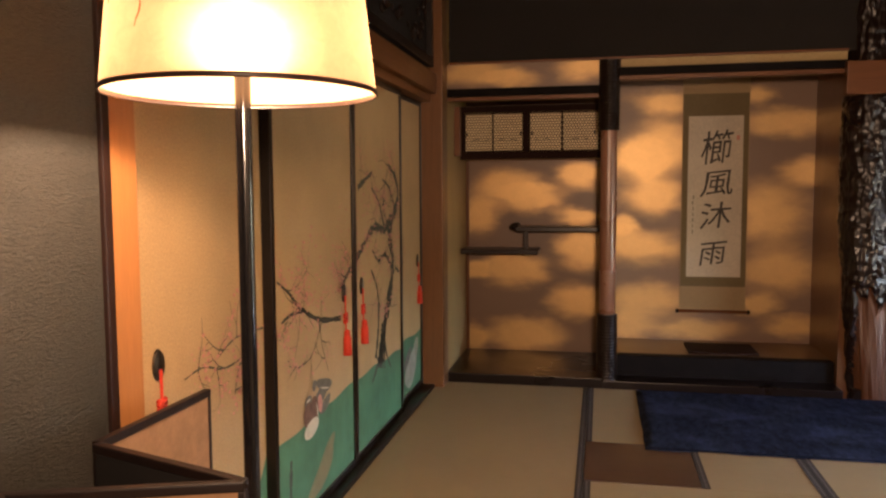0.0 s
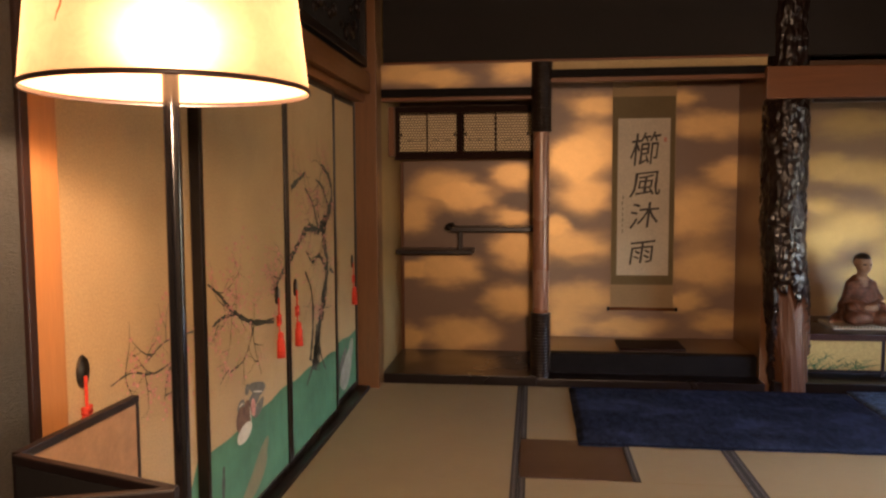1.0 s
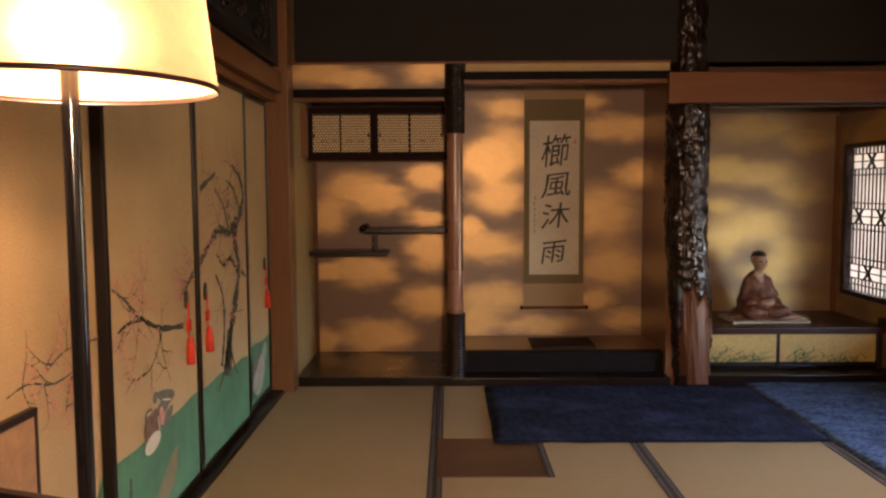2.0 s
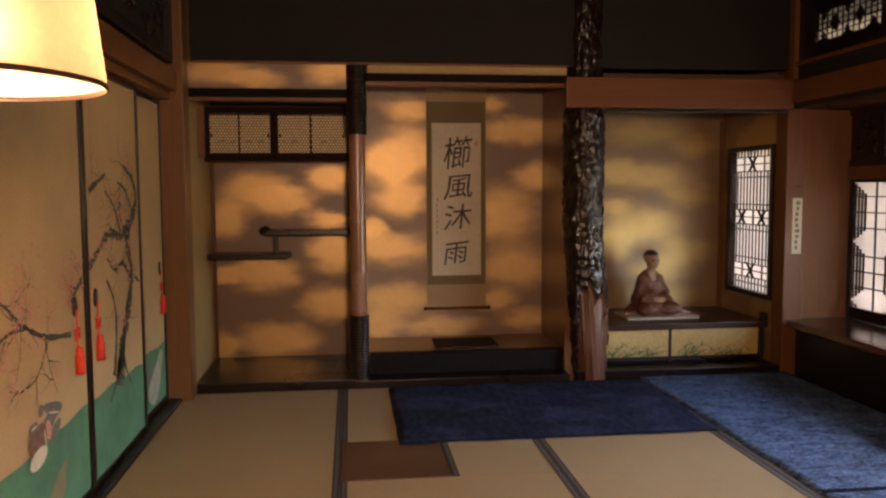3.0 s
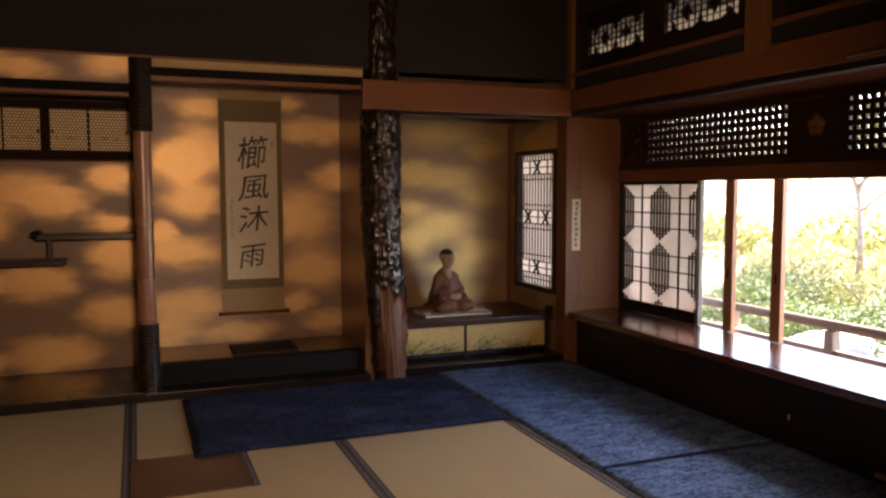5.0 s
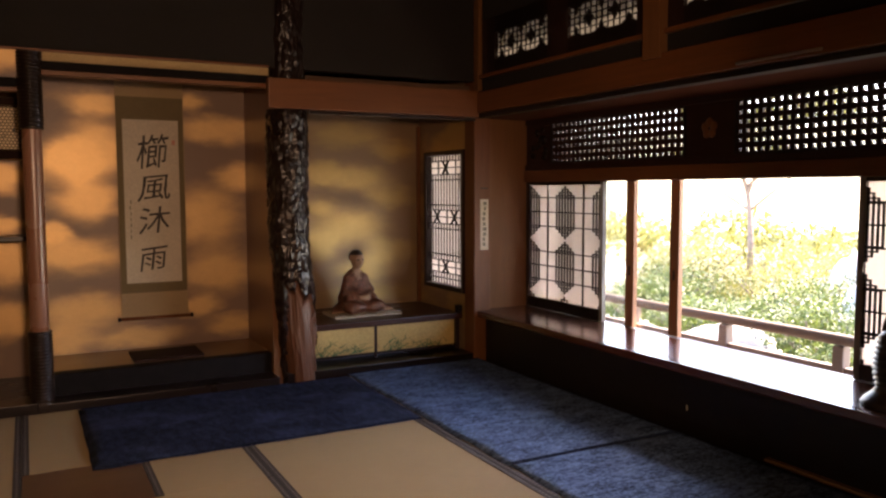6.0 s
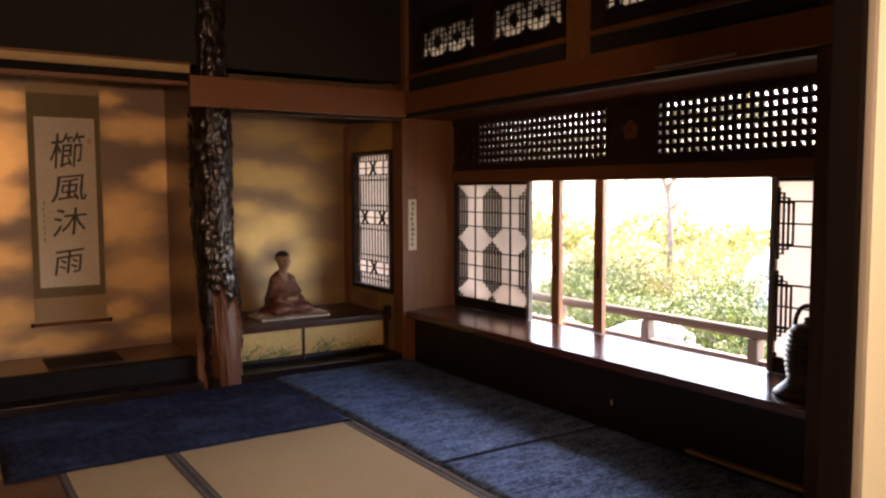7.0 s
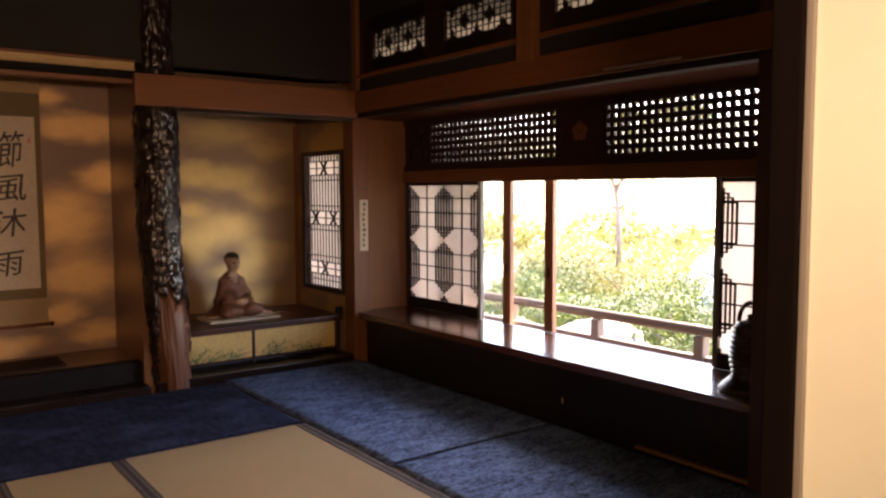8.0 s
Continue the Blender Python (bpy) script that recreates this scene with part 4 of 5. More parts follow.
for x in (-0.924, -0.004):
    part("end_post", boxed(x, x + 0.022, 5.163, 5.199, 1.4335, 1.6935, 0.002), CAB_DARK, cab)
for x0, x1, y, kx in ((-0.90, -0.70, 5.186, -0.88), (-0.71, -0.499, 5.178, -0.52), (-0.468, -0.245, 5.178, -0.445), (-0.255, -0.006, 5.186, -0.04)):
    d = part("door", boxed(x0, x1, y, y + 0.008, 1.436, 1.691), WEAVE, cab, "woven gold paper door")
    for a in (x0, x1 - 0.011):
        part("door_edge", boxed(a, a + 0.011, y - 0.003, y + 0.009, 1.435, 1.692, 0.001), CAB_DARK, d)
    for z in (1.4345, 1.6835):
        part("door_rail", boxed(x0 + 0.011, x1 - 0.011, y - 0.002, y + 0.009, z, z + 0.008), CAB_DARK, d)
    part("catch", boxed(kx - 0.006, kx + 0.006, y - 0.0035, y, 1.54, 1.565, 0.002), BRONZE, d, "small dark catch")
    bm = bmesh.new()
    for k in range(5):
        ex = x0 + 0.04 + k * 0.026
        tube(bm, (ex, y - 0.001, 1.51 + 0.008 * math.sin(k * 2 + x0 * 9)), (ex + 0.028, y - 0.001, 1.51 + 0.008 * math.sin(k * 2 + 2 + x0 * 9)), 0.0022, sides=5)
    part("painted_twig", bm, PAINT_BARK, d)

shelf = thing("staggered_shelves", (-0.45, 5.3, 0.74), "dark timber staggered display shelves joined by strut", "shelf")
part("lower_shelf", boxed(-0.924, -0.405, 5.17, BACK - 0.001, 0.752, 0.784, 0.004), DARK_WOOD_X, shelf)
bm = boxed(-0.555, 0.019, 5.17, BACK - 0.001, 0.905, 0.938, 0.004)
part("upper_shelf", bm, DARK_WOOD_X, shelf)
bm = bmesh.new()
tube(bm, (-0.565, 5.17, 0.938), (-0.565, BACK - 0.002, 0.938), 0.022, sides=14)
part("upturned_end", bm, DARK_WOOD, shelf, "rounded upturned shelf end", True)
part("strut", boxed(-0.50, -0.472, 5.20, 5.228, 0.784, 0.905, 0.002), DARK_WOOD_Z, shelf)
structure("trim_side_alcove_corner", boxed(-0.924, -0.905, BACK - 0.02, BACK - 0.001, 0.058, 1.384, 0.002), RED_WOOD, "thin brown corner strip", "trim")
structure("trim_side_alcove_upper", boxed(-0.924, -0.885, 4.95, 4.99, 1.40, 1.714, 0.002), RED_WOOD, "thin hanging timber strip", "trim")

post = thing("alcove_post", (0.045, 4.735, 0), "round polished cedar alcove post with black bound ends", "post")
b = bmesh.new()
lathe(b, 0.045, 4.735, [(0.0, -0.03), (0.048, -0.03), (0.048, 0.6), (0.0485, 1.2), (0.047, 1.8), (0.047, 1.938), (0.0, 1.938)], 28)
part("shaft", b, wood("polished_cedar_round", (0.25, 0.120, 0.075), 0.27, "z", 0.2, 0.65, 0.03), post, "", True)
for z0, z1 in ((0.0, 0.442), (1.528, 1.938)):
    b = bmesh.new()
    prof = []
    n = int((z1 - z0) / 0.018)
    for k in range(n):
        z = z0 + (z1 - z0) * k / n
        prof += [(0.056, z), (0.062, z + 0.005), (0.062, z + 0.013), (0.056, z + 0.018)]
    lathe(b, 0.045, 4.735, [(0.045, z0)] + prof + [(0.045, z1)], 28)
    part("binding", b, BARK, post, "glossy black wound binding", True)

# ---------------------------------------------------------------- main alcove: scroll and tray
scroll = thing("hanging_scroll", (0.735, 5.41, 0.36), "hanging scroll with four large brushed characters on paper", "scroll")
part("mount", boxed(0.527, 0.945, 5.411, 5.417, 0.372, 1.93), SCROLL_TAN, scroll, "tan silk mount")
part("brocade", boxed(0.529, 0.941, 5.408, 5.411, 0.533, 1.803), SCROLL_BROWN, scroll, "olive brown brocade border")
part("paper", boxed(0.565, 0.908, 5.4055, 5.408, 0.598, 1.658), SCROLL_PAPER, scroll, "aged writing paper")
b = bmesh.new()
tube(b, (0.515, 5.403, 0.366), (0.957, 5.403, 0.366), 0.011, sides=16)
roller = part("roller", b, RED_WOOD_X, scroll, "", True)
for x in (0.503, 0.957):
    b = bmesh.new()
    tube(b, (x, 5.403, 0.366), (x + 0.016, 5.403, 0.366), 0.014, sides=16)
    part("roller_knob", b, LACQUER, roller, "dark roller knob", True)


def glyph(text, cx, z0, z1, width):
    cu = bpy.data.curves.new("brushed_character", "FONT")
    cu.body, cu.align_x, cu.align_y, cu.size, cu.extrude, cu.offset = text, "CENTER", "CENTER", 1.0, 0.0, 0.003
    ob = new("brushed_character", cu)
    bpy.context.view_layer.update()
    me = bpy.data.meshes.new_from_object(ob.evaluated_get(bpy.context.evaluated_depsgraph_get()))
    bpy.data.objects.remove(ob)
    co = np.array([v.co[:2] for v in me.vertices])
    lo, hi = co.min(0), co.max(0)
    base = origin(scroll)
    for v in me.vertices:
        u, w = (v.co.x - lo[0]) / (hi[0] - lo[0]), (v.co.y - lo[1]) / (hi[1] - lo[1])
        wob = 0.004 * noise.noise(Vector((u * 6, w * 6, z0)))
        v.co = Vector((cx + (u - 0.5) * width + wob + 0.02 * (w - 0.5), 5.4046, z0 + w * (z1 - z0) + 0.02 * (u - 0.5) + wob)) - base
    me.materials.clear()
    me.materials.append(INK)
    ob = new("brushed_character", me)
    ob.parent = scroll


for ch, cx0, z0, z1, w in (("櫛", 0.745, 1.345, 1.565, 0.190), ("風", 0.752, 1.135, 1.300, 0.205), ("沐", 0.748, 0.922, 1.096, 0.195), ("雨", 0.732, 0.68, 0.832, 0.165)):
    glyph(ch, cx0, z0, z1, w)
b = bmesh.new()
r3 = random.Random(2)
for k in range(7):
    z = 1.14 - k * 0.038
    box(b, 0.597 + r3.uniform(-0.003, 0.003), 0.604 + r3.uniform(-0.003, 0.003), 5.4040, 5.4054, z - 0.024, z)
part("small_writing", b, PAINT_GREY, scroll, "column of small brush marks")
part("seal", boxed(0.866, 0.886, 5.4038, 5.4054, 1.50, 1.53), PAINT_PINK, scroll, "small red seal mark")
solid("display_board", boxed(0.545, 0.955, 4.965, 5.265, 0.167, 0.181, 0.003), CAB_DARK, "thin dark timber display board on the alcove floor", "board", at=(0.75, 5.1, 0.167))

# ---------------------------------------------------------------- log post
logp = thing("log_post", (1.46, 4.79, 0), "gnarled glossy black burl log post, bare wood near foot", "post")


def log_axis(z):
    return 1.532 - 0.07 * min(1.0, max(0.0, z) / 0.9)


def bark_edge(a):
    """Height above which the bark is kept, by the angle round the log."""
    d = math.atan2(math.sin(a - 5.05), math.cos(a - 5.05))
    edge = 0.50 - 0.22 * max(0.0, d - 0.2) if d > 0 else 0.52 - 0.75 * max(0.0, abs(d) - 1.05)
    return edge + 0.10 * noise.noise(Vector((math.cos(a) * 2.2, math.sin(a) * 2.2, 4.0)))


def log_field(z, a):
    """Radius at height z and angle a, and whether bark covers it."""
    u, v = math.cos(a), math.sin(a)
    q = Vector((u, v, z))
    over = (z - bark_edge(a) + 0.17 * noise.noise(Vector((u * 4.5, v * 4.5, z * 5 + 3))) + 0.05 * noise.noise(Vector((u * 9, v * 9, z * 14)))) / 0.06
    cover = min(1.0, max(0.0, over))
    bare = 0.096 + 0.010 * min(1, max(0, z)) + 0.012 * noise.noise(Vector((u * 2.6, v * 2.6, z * 3.0))) - 0.009 * abs(noise.noise(Vector((u * 5, v * 5, z * 2.2)))) + 0.003 * noise.noise(Vector((u * 14, v * 14, z * 12)))
    knobs = 0.0
    for scale, high in ((15.0, 0.014), (33.0, 0.010)):
        p = Vector((u * 0.11 * scale * 1.25, v * 0.11 * scale * 1.25, z * scale * 0.72)) + Vector((scale, 0, 0))
        d = noise.voronoi(p)[0][0]
        knobs += high * max(0.0, 1 - 1.25 * d) ** 0.8
    base = 0.119 if z < 1.7 else 0.104
    rough = base + 0.010 * noise.noise(Vector((u * 2.0, v * 2.0, z * 5))) + knobs - 0.006 * abs(noise.noise(Vector((u * 7, v * 7, z * 4))))
    return bare + (rough - bare) * cover, cover > 0.35


def log_parts():
    burl, bare = bmesh.new(), bmesh.new()
    sides, step = 132, 0.0085
    n = int(2.64 / step)
    grid = [[log_field(-0.03 + j * step, 2 * math.pi * k / sides) for k in range(sides)] for j in range(n + 1)]
    made = ({}, {})

    def vert(which, j, k):
        k %= sides
        if (j, k) not in made[which]:
            z, a, r = -0.03 + j * step, 2 * math.pi * k / sides, grid[j][k][0]
            made[which][j, k] = (burl, bare)[which].verts.new((log_axis(z) + r * math.cos(a), 4.80 + r * math.sin(a), z))
        return made[which][j, k]
    for j in range(n):
        for k in range(sides):
            which = 0 if grid[j][k][1] else 1
            (burl, bare)[which].faces.new([vert(which, jj, kk) for jj, kk in ((j, k), (j, k + 1), (j + 1, k + 1), (j + 1, k))])
    return burl, bare


BURL = wood("glossy_black_burl", (0.015, 0.0075, 0.0055), 0.27, "z", 0.5, 0.4, 0.5)
burl_mesh, bare_mesh = log_parts()
part("burl", burl_mesh, BURL, logp, "knobbly glossy black burl", True)
part("bare_wood", bare_mesh, HEART, logp, "polished brown bare wood", True)
r4 = random.Random(8)

# ---------------------------------------------------------------- statue alcove
CABINET_TOP = wood("polished_cabinet_top", (0.040, 0.012, 0.008), 0.3, "x", 0.3, 0.3)
DOOR_GOLD = plaster("gold_door_paper", (0.52, 0.37, 0.13), 60, 0.1, 0.5)
PAINT_GRASS = plain("painted_faded_grass", (0.06, 0.14, 0.045), 0.6, 0, 0.4, 30)
low = thing("low_cabinet", (2.1, 5.2, 0.04), "low shelf cabinet with gold doors painted with green grass", "cabinet")
part("top", boxed(1.422, 2.778, 4.895, BACK_R - 0.001, 0.266, 0.306, 0.003), CABINET_TOP, low, "polished dark top board")
part("body", boxed(1.44, 2.76, 4.96, BACK_R - 0.002, 0.075, 0.266), GOLD_PLAIN, low)
part("plinth", boxed(1.44, 2.76, 5.02, BACK_R - 0.002, 0.04, 0.075), DARK_WOOD_X, low)
for x0, x1 in ((1.60, 2.102), (2.122, 2.735)):
    d = part("door", boxed(x0, x1, 4.945, 4.959, 0.078, 0.265, 0.001), DOOR_GOLD, low, "gold paper door with painted grass")
    bm = bmesh.new()
    r5 = random.Random(int(x0 * 100))
    for k in range(70):
        gx, gz = r5.choice((r5.gauss(x0 + 0.12, 0.06), r5.uniform(x0, x1), r5.gauss(x1 - 0.18, 0.08))), 0.080 + r5.random() ** 2 * 0.07
        if not x0 + 0.04 < gx < x1 - 0.05:
            continue
        tx, tz = gx + r5.uniform(-0.11, 0.11), gz + r5.uniform(0.01, 0.055)
        bm.faces.new([bm.verts.new(p) for p in ((gx - 0.006, 4.9435, gz), (gx + 0.006, 4.9435, gz - 0.003), (tx, 4.9435, tz))])
    part("painted_grass", bm, PAINT_GRASS, d, "painted green grass blades")
part("door_post", boxed(2.1025, 2.1215, 4.938, 4.959, 0.04, 0.266, 0.002), DARK_WOOD_Z, low)
part("end_post", boxed(2.737, 2.765, 4.92, 4.959, 0.04, 0.266, 0.003), DARK_WOOD_Z, low)
part("upturned_end", boxed(2.735, 2.777, 4.893, 4.94, 0.3065, 0.365, 0.008), DARK_WOOD, low, "small upturned dark end block")

cush = thing("statue_mat", (2.12, 5.17, 0.306), "pale flat mat with beaded edge under the statue", "mat")
part("pad", boxed(1.865, 2.375, 5.07, 5.34, 0.306, 0.328, 0.006), CUSHION, cush)
for k in range(26):
    b = bmesh.new()
    bmesh.ops.create_icosphere(b, subdivisions=1, radius=0.0085, matrix=Matrix.Translation((1.872 + k * 0.0198, 5.067, 0.322)))
    part("bead", b, PAINT_GREY, cush, "", True)


def seated_statue():
    """A carved kneeling figure in a robe, one plain mesh."""
    bm = bmesh.new()

    def blob(x, y, z, sx, sy, sz):
        rings = []
        for j in range(1, 14):
            h, w = math.cos(math.pi * j / 14), math.sin(math.pi * j / 14)
            rings.append([bm.verts.new((x + sx * w * math.cos(k * math.pi / 10), y + sy * w * math.sin(k * math.pi / 10), z + sz * h)) for k in range(20)])
        for p, q in zip(rings, rings[1:]):
            for k in range(20):
                bm.faces.new((p[k], q[k], q[(k + 1) % 20], p[(k + 1) % 20]))
        bm.faces.new(rings[0])
        bm.faces.new(rings[-1][::-1])

    def limb(a, c, r0, r1, n=7):
        a, c = Vector(a), Vector(c)
        for k in range(n):
            f = k / (n - 1)
            p, r = a.lerp(c, f), r0 + (r1 - r0) * f
            blob(p.x, p.y, p.z, r, r, r)
    blob(0, 0.0, 0.055, 0.145, 0.135, 0.066)
    blob(0, 0.045, 0.10, 0.125, 0.095, 0.105)
    blob(0, 0.035, 0.20, 0.085, 0.066, 0.115)
    blob(0, 0.028, 0.250, 0.072, 0.050, 0.042)
    for k in range(10):
        f = k / 9
        blob(0, 0.0 + 0.03 * f, 0.06 + 0.195 * f, 0.138 - 0.052 * f ** 0.8, 0.118 - 0.062 * f, 0.034)
    for s in (-1, 1):
        blob(0.078 * s, -0.105, 0.048, 0.085, 0.078, 0.050)
        limb((0.068 * s, 0.026, 0.240), (0.094 * s, 0.0, 0.14), 0.032, 0.040)
        limb((0.094 * s, 0.0, 0.14), (0.030 * s, -0.090, 0.112), 0.040, 0.028)
        blob(0.092 * s, -0.055, 0.085, 0.042, 0.055, 0.055)
        blob(0.050 * s, 0.002, 0.378, 0.008, 0.013, 0.019)
    limb((-0.13, 0.03, 0.012), (-0.20, -0.02, 0.010), 0.05, 0.018)
    limb((0.13, 0.0, 0.014), (0.25, -0.05, 0.010), 0.06, 0.016)
    blob(0.0, -0.115, 0.112, 0.040, 0.024, 0.020)
    limb((0, 0.018, 0.28), (0, 0.006, 0.34), 0.031, 0.029, 5)
    blob(0, -0.006, 0.372, 0.047, 0.055, 0.060)
    blob(0, 0.014, 0.396, 0.053, 0.056, 0.052)
    blob(0.0, -0.060, 0.368, 0.0075, 0.010, 0.015)
    blob(0.0, -0.056, 0.345, 0.014, 0.006, 0.004)
    rough = bpy.data.meshes.new("seated_statue_blocks")
    bm.to_mesh(rough)
    bm.free()
    ob = new("seated_statue_blocks", rough)
    fuse = ob.modifiers.new("fuse", "REMESH")
    fuse.mode, fuse.voxel_size = "VOXEL", 0.0045
    even = ob.modifiers.new("even", "SMOOTH")
    even.factor, even.iterations = 0.5, 9
    bpy.context.view_layer.update()
    me = bpy.data.meshes.new_from_object(ob.evaluated_get(bpy.context.evaluated_depsgraph_get()))
    bpy.data.objects.remove(ob)
    for v, out in zip(me.vertices, [v.normal.copy() for v in me.vertices]):
        x, y, z = v.co
        if z < 0.29:
            fold = 0.0032 * math.sin(38 * x + 60 * z) * (1 if y < 0.02 else 0.3) + 0.004 * noise.noise(v.co * 16)
            v.co += out * fold
        v.co.z = max(v.co.z, 0.0)
    return me


statue_mesh = seated_statue()
statue_mesh.name = "seated_statue"
statue = tagged(new("seated_statue", statue_mesh), "red-brown carved statue of a kneeling robed figure", "statue")
statue.matrix_world = pose(2.085, 5.21, 0.328, 0, 0, 6)
statue_mesh.materials.append(plain("red_brown_carving", (0.125, 0.052, 0.030), 0.45, 0, 0.6, 26))
statue_mesh.materials.append(plain("statue_pale", (0.32, 0.20, 0.13), 0.5, 0, 0.15, 30))
statue_mesh.materials.append(plain("statue_dark", (0.03, 0.022, 0.018), 0.45, 0, 0.3, 30))
for p in statue_mesh.polygons:
    x, y, z = p.center
    p.use_smooth = True
    if z > 0.30:
        p.material_index = 2 if z > 0.34 and (y > 0.022 or z > 0.410 - 0.6 * max(0.0, y)) else 1
        if 0.373 < z < 0.381 and y < -0.035 and 0.010 < abs(x) < 0.028:
            p.material_index = 2
    elif z > 0.235 and y < 0.01 and abs(x) < 0.45 * (z - 0.225):
        p.material_index = 1
    elif y < -0.112 and abs(x) < 0.042 and 0.095 < z < 0.135:
        p.material_index = 1
    elif z < 0.014 or 0.004 < abs(x) - 0.45 * (z - 0.225) < 0.010 and 0.235 < z < 0.29 and y < 0.01:
        p.material_index = 1

# lattice window of the statue alcove
win = thing("window_1", (2.79, 5.18, 0.45), "lattice window with white paper and dark thin bars", "window", kind="structure")
part("window_frame", boxed(2.762, 2.862, 4.862, 4.902, 0.45, 1.49, 0.003), DARK_WOOD_Z, win)
part("window_frame", boxed(2.762, 2.862, 5.445, 5.485, 0.45, 1.49, 0.003), DARK_WOOD_Z, win)
for z in (0.45, 1.458):
    part("window_frame", boxed(2.762, 2.862, 4.902, 5.445, z, z + 0.032, 0.003), DARK_WOOD, win)
part("pane", boxed(2.815, 2.818, 4.902, 5.445, 0.482, 1.458), SHOJI_PAPER, win, "white paper pane")
for k in range(1, 12):
    y = 4.902 + 0.543 * k / 12
    spans = ((0.482, 1.458),) if k % 3 == 0 else ((0.482, 0.572), (0.668, 0.947), (1.043, 1.317), (1.413, 1.458))
    for za, zb in spans:
        part("bar", boxed(2.797, 2.806, y - 0.004, y + 0.004, za, zb), DARK_WOOD_Z, win)
for z in (1.415, 1.365, 1.315, 1.275, 1.085, 1.045, 0.995, 0.945, 0.905, 0.71, 0.665, 0.62, 0.572, 0.53):
    part("cross_bar", boxed(2.792, 2.800, 4.902, 5.445, z - 0.0045, z + 0.0045), DARK_WOOD, win)
for zc, ys in ((1.365, (5.175,)), (0.995, (5.04, 5.31)), (0.62, (5.175,))):
    for yc in ys:
        bm = bmesh.new()
        for s in (-1, 1):
            tube(bm, (2.790, yc - 0.045, zc - 0.05 * s), (2.790, yc + 0.045, zc + 0.05 * s), 0.009, sides=6)
        part("diagonal", bm, DARK_WOOD, win)

plaque = thing("paper_slip", (2.855, 4.718, 0.775), "narrow white paper slip with dark writing on post", "paper slip")
part("sheet", boxed(2.822, 2.888, 4.7165, 4.7195, 0.775, 1.133, 0.0008), SCROLL_PAPER, plaque)
for k in range(9):
    z = 1.115 - k * 0.036
    b = bmesh.new()
    box(b, 2.843 + r3.uniform(-0.006, 0.006), 2.866 + r3.uniform(-0.006, 0.006), 4.7152, 4.7164, z - 0.024, z)
    part("writing_bar", b, PAINT_GREY, plaque)
part("pin", boxed(2.828, 2.882, 4.7145, 4.7195, 1.206, 1.214, 0.001), INK, plaque, "thin dark pin")

# ---------------------------------------------------------------- window side
bench = thing("window_bench", (3.02, 3.2, 0.302), "polished red-brown bench board under the window", "bench")
part("board", boxed(2.842, WIN + 0.02, 1.692, 4.779, 0.302, 0.344, 0.003), BENCH_WOOD, bench)
part("front_edge", boxed(2.80, 2.8405, 1.692, 4.779, 0.300, 0.3445, 0.009), BENCH_WOOD, bench, "rounded front edge strip")
solid("small_tag", boxed(2.8665, 2.8695, 2.788, 2.795, 0.10, 0.128, 0.001), PAINT_WHITE, "tiny white tag on dark bench front", "tag", at=(2.866, 2.79, 0.1))


def shoji(y0, y1, label, anchor, pitch=0.032, reach=3):
    ob = thing("shoji_panel", (WIN + 0.015, (y0 + y1) / 2, 0.345), label, "shoji", "shoji panels")
    z0, z1 = 0.346, 1.262
    for a, c in ((y0, y0 + 0.03), (y1 - 0.03, y1)):
        part("stile", boxed(WIN, WIN + 0.032, a, c, z0, z1, 0.003), GREYED if abs(a - anchor) < 0.05 else DARK_WOOD_Z, ob)
    part("bottom_rail", boxed(WIN + 0.001, WIN + 0.031, y0 + 0.03, y1 - 0.03, z0, z0 + 0.075, 0.003), DARK_WOOD, ob)
    part("top_rail", boxed(WIN + 0.001, WIN + 0.031, y0 + 0.03, y1 - 0.03, z1 - 0.03, z1, 0.003), DARK_WOOD, ob)
    part("paper", boxed(WIN + 0.020, WIN + 0.0215, y0 + 0.03, y1 - 0.03, z0 + 0.075, z1 - 0.03), SHOJI_PAPER, ob, "white paper sheet")
    lo, hi, bot, top = y0 + 0.03, y1 - 0.03, z0 + 0.075, z1 - 0.03
    wid, hgt = 0.40, 0.382

    def bar(name, ya, yb, za, zb, d=0.0):
        ya, yb, za, zb = max(ya, lo), min(yb, hi), max(za, bot), min(zb, top)
        if yb - ya > 0.002 and zb - za > 0.002:
            part(name, boxed(WIN + 0.009 - d, WIN + 0.018 - d, ya, yb, za, zb), DARK_WOOD_Z if zb - za > yb - ya else DARK_WOOD, ob)
    k = 0
    z = top
    while z > bot:
        for s in (0.235, 0.5, 0.765):
            bar("cross_bar", lo, hi, z - hgt * s - 0.0045, z - hgt * s + 0.0045, 0.001)
        z -= hgt
    y = anchor
    sgn = -1 if anchor > (y0 + y1) / 2 else 1
    while lo - 0.25 < y < hi + 0.25:
        mid = y + sgn * wid / 2
        bar("upright_bar", mid - 0.005, mid + 0.005, bot, top)
        zc = top - hgt / 2
        while zc > bot - hgt / 2:
            for j in range(-reach, reach + 1):
                hh = hgt / 2 - 0.008 - 0.022 * abs(j)
                bar("slat", y + j * pitch - 0.005, y + j * pitch + 0.005, zc - hh, zc + hh, 0.0005)
            for j in range(1, reach + 1):
                for s in (-1, 1):
                    zz = zc + s * (hgt / 2 - 0.008 - 0.022 * j)
                    bar("step_bar", y - j * pitch - 0.004, y + j * pitch + 0.004, zz - 0.004, zz + 0.004, 0.0015)
            zc -= hgt
        y += sgn * wid
    return ob


shoji(3.912, 4.777, "paper shoji panel with dark barrel-pattern lattice, slid open", 3.925)
shoji(1.605, 2.178, "paper shoji panel with dark barrel-pattern lattice beside a vessel", 2.165, 0.024, 4)


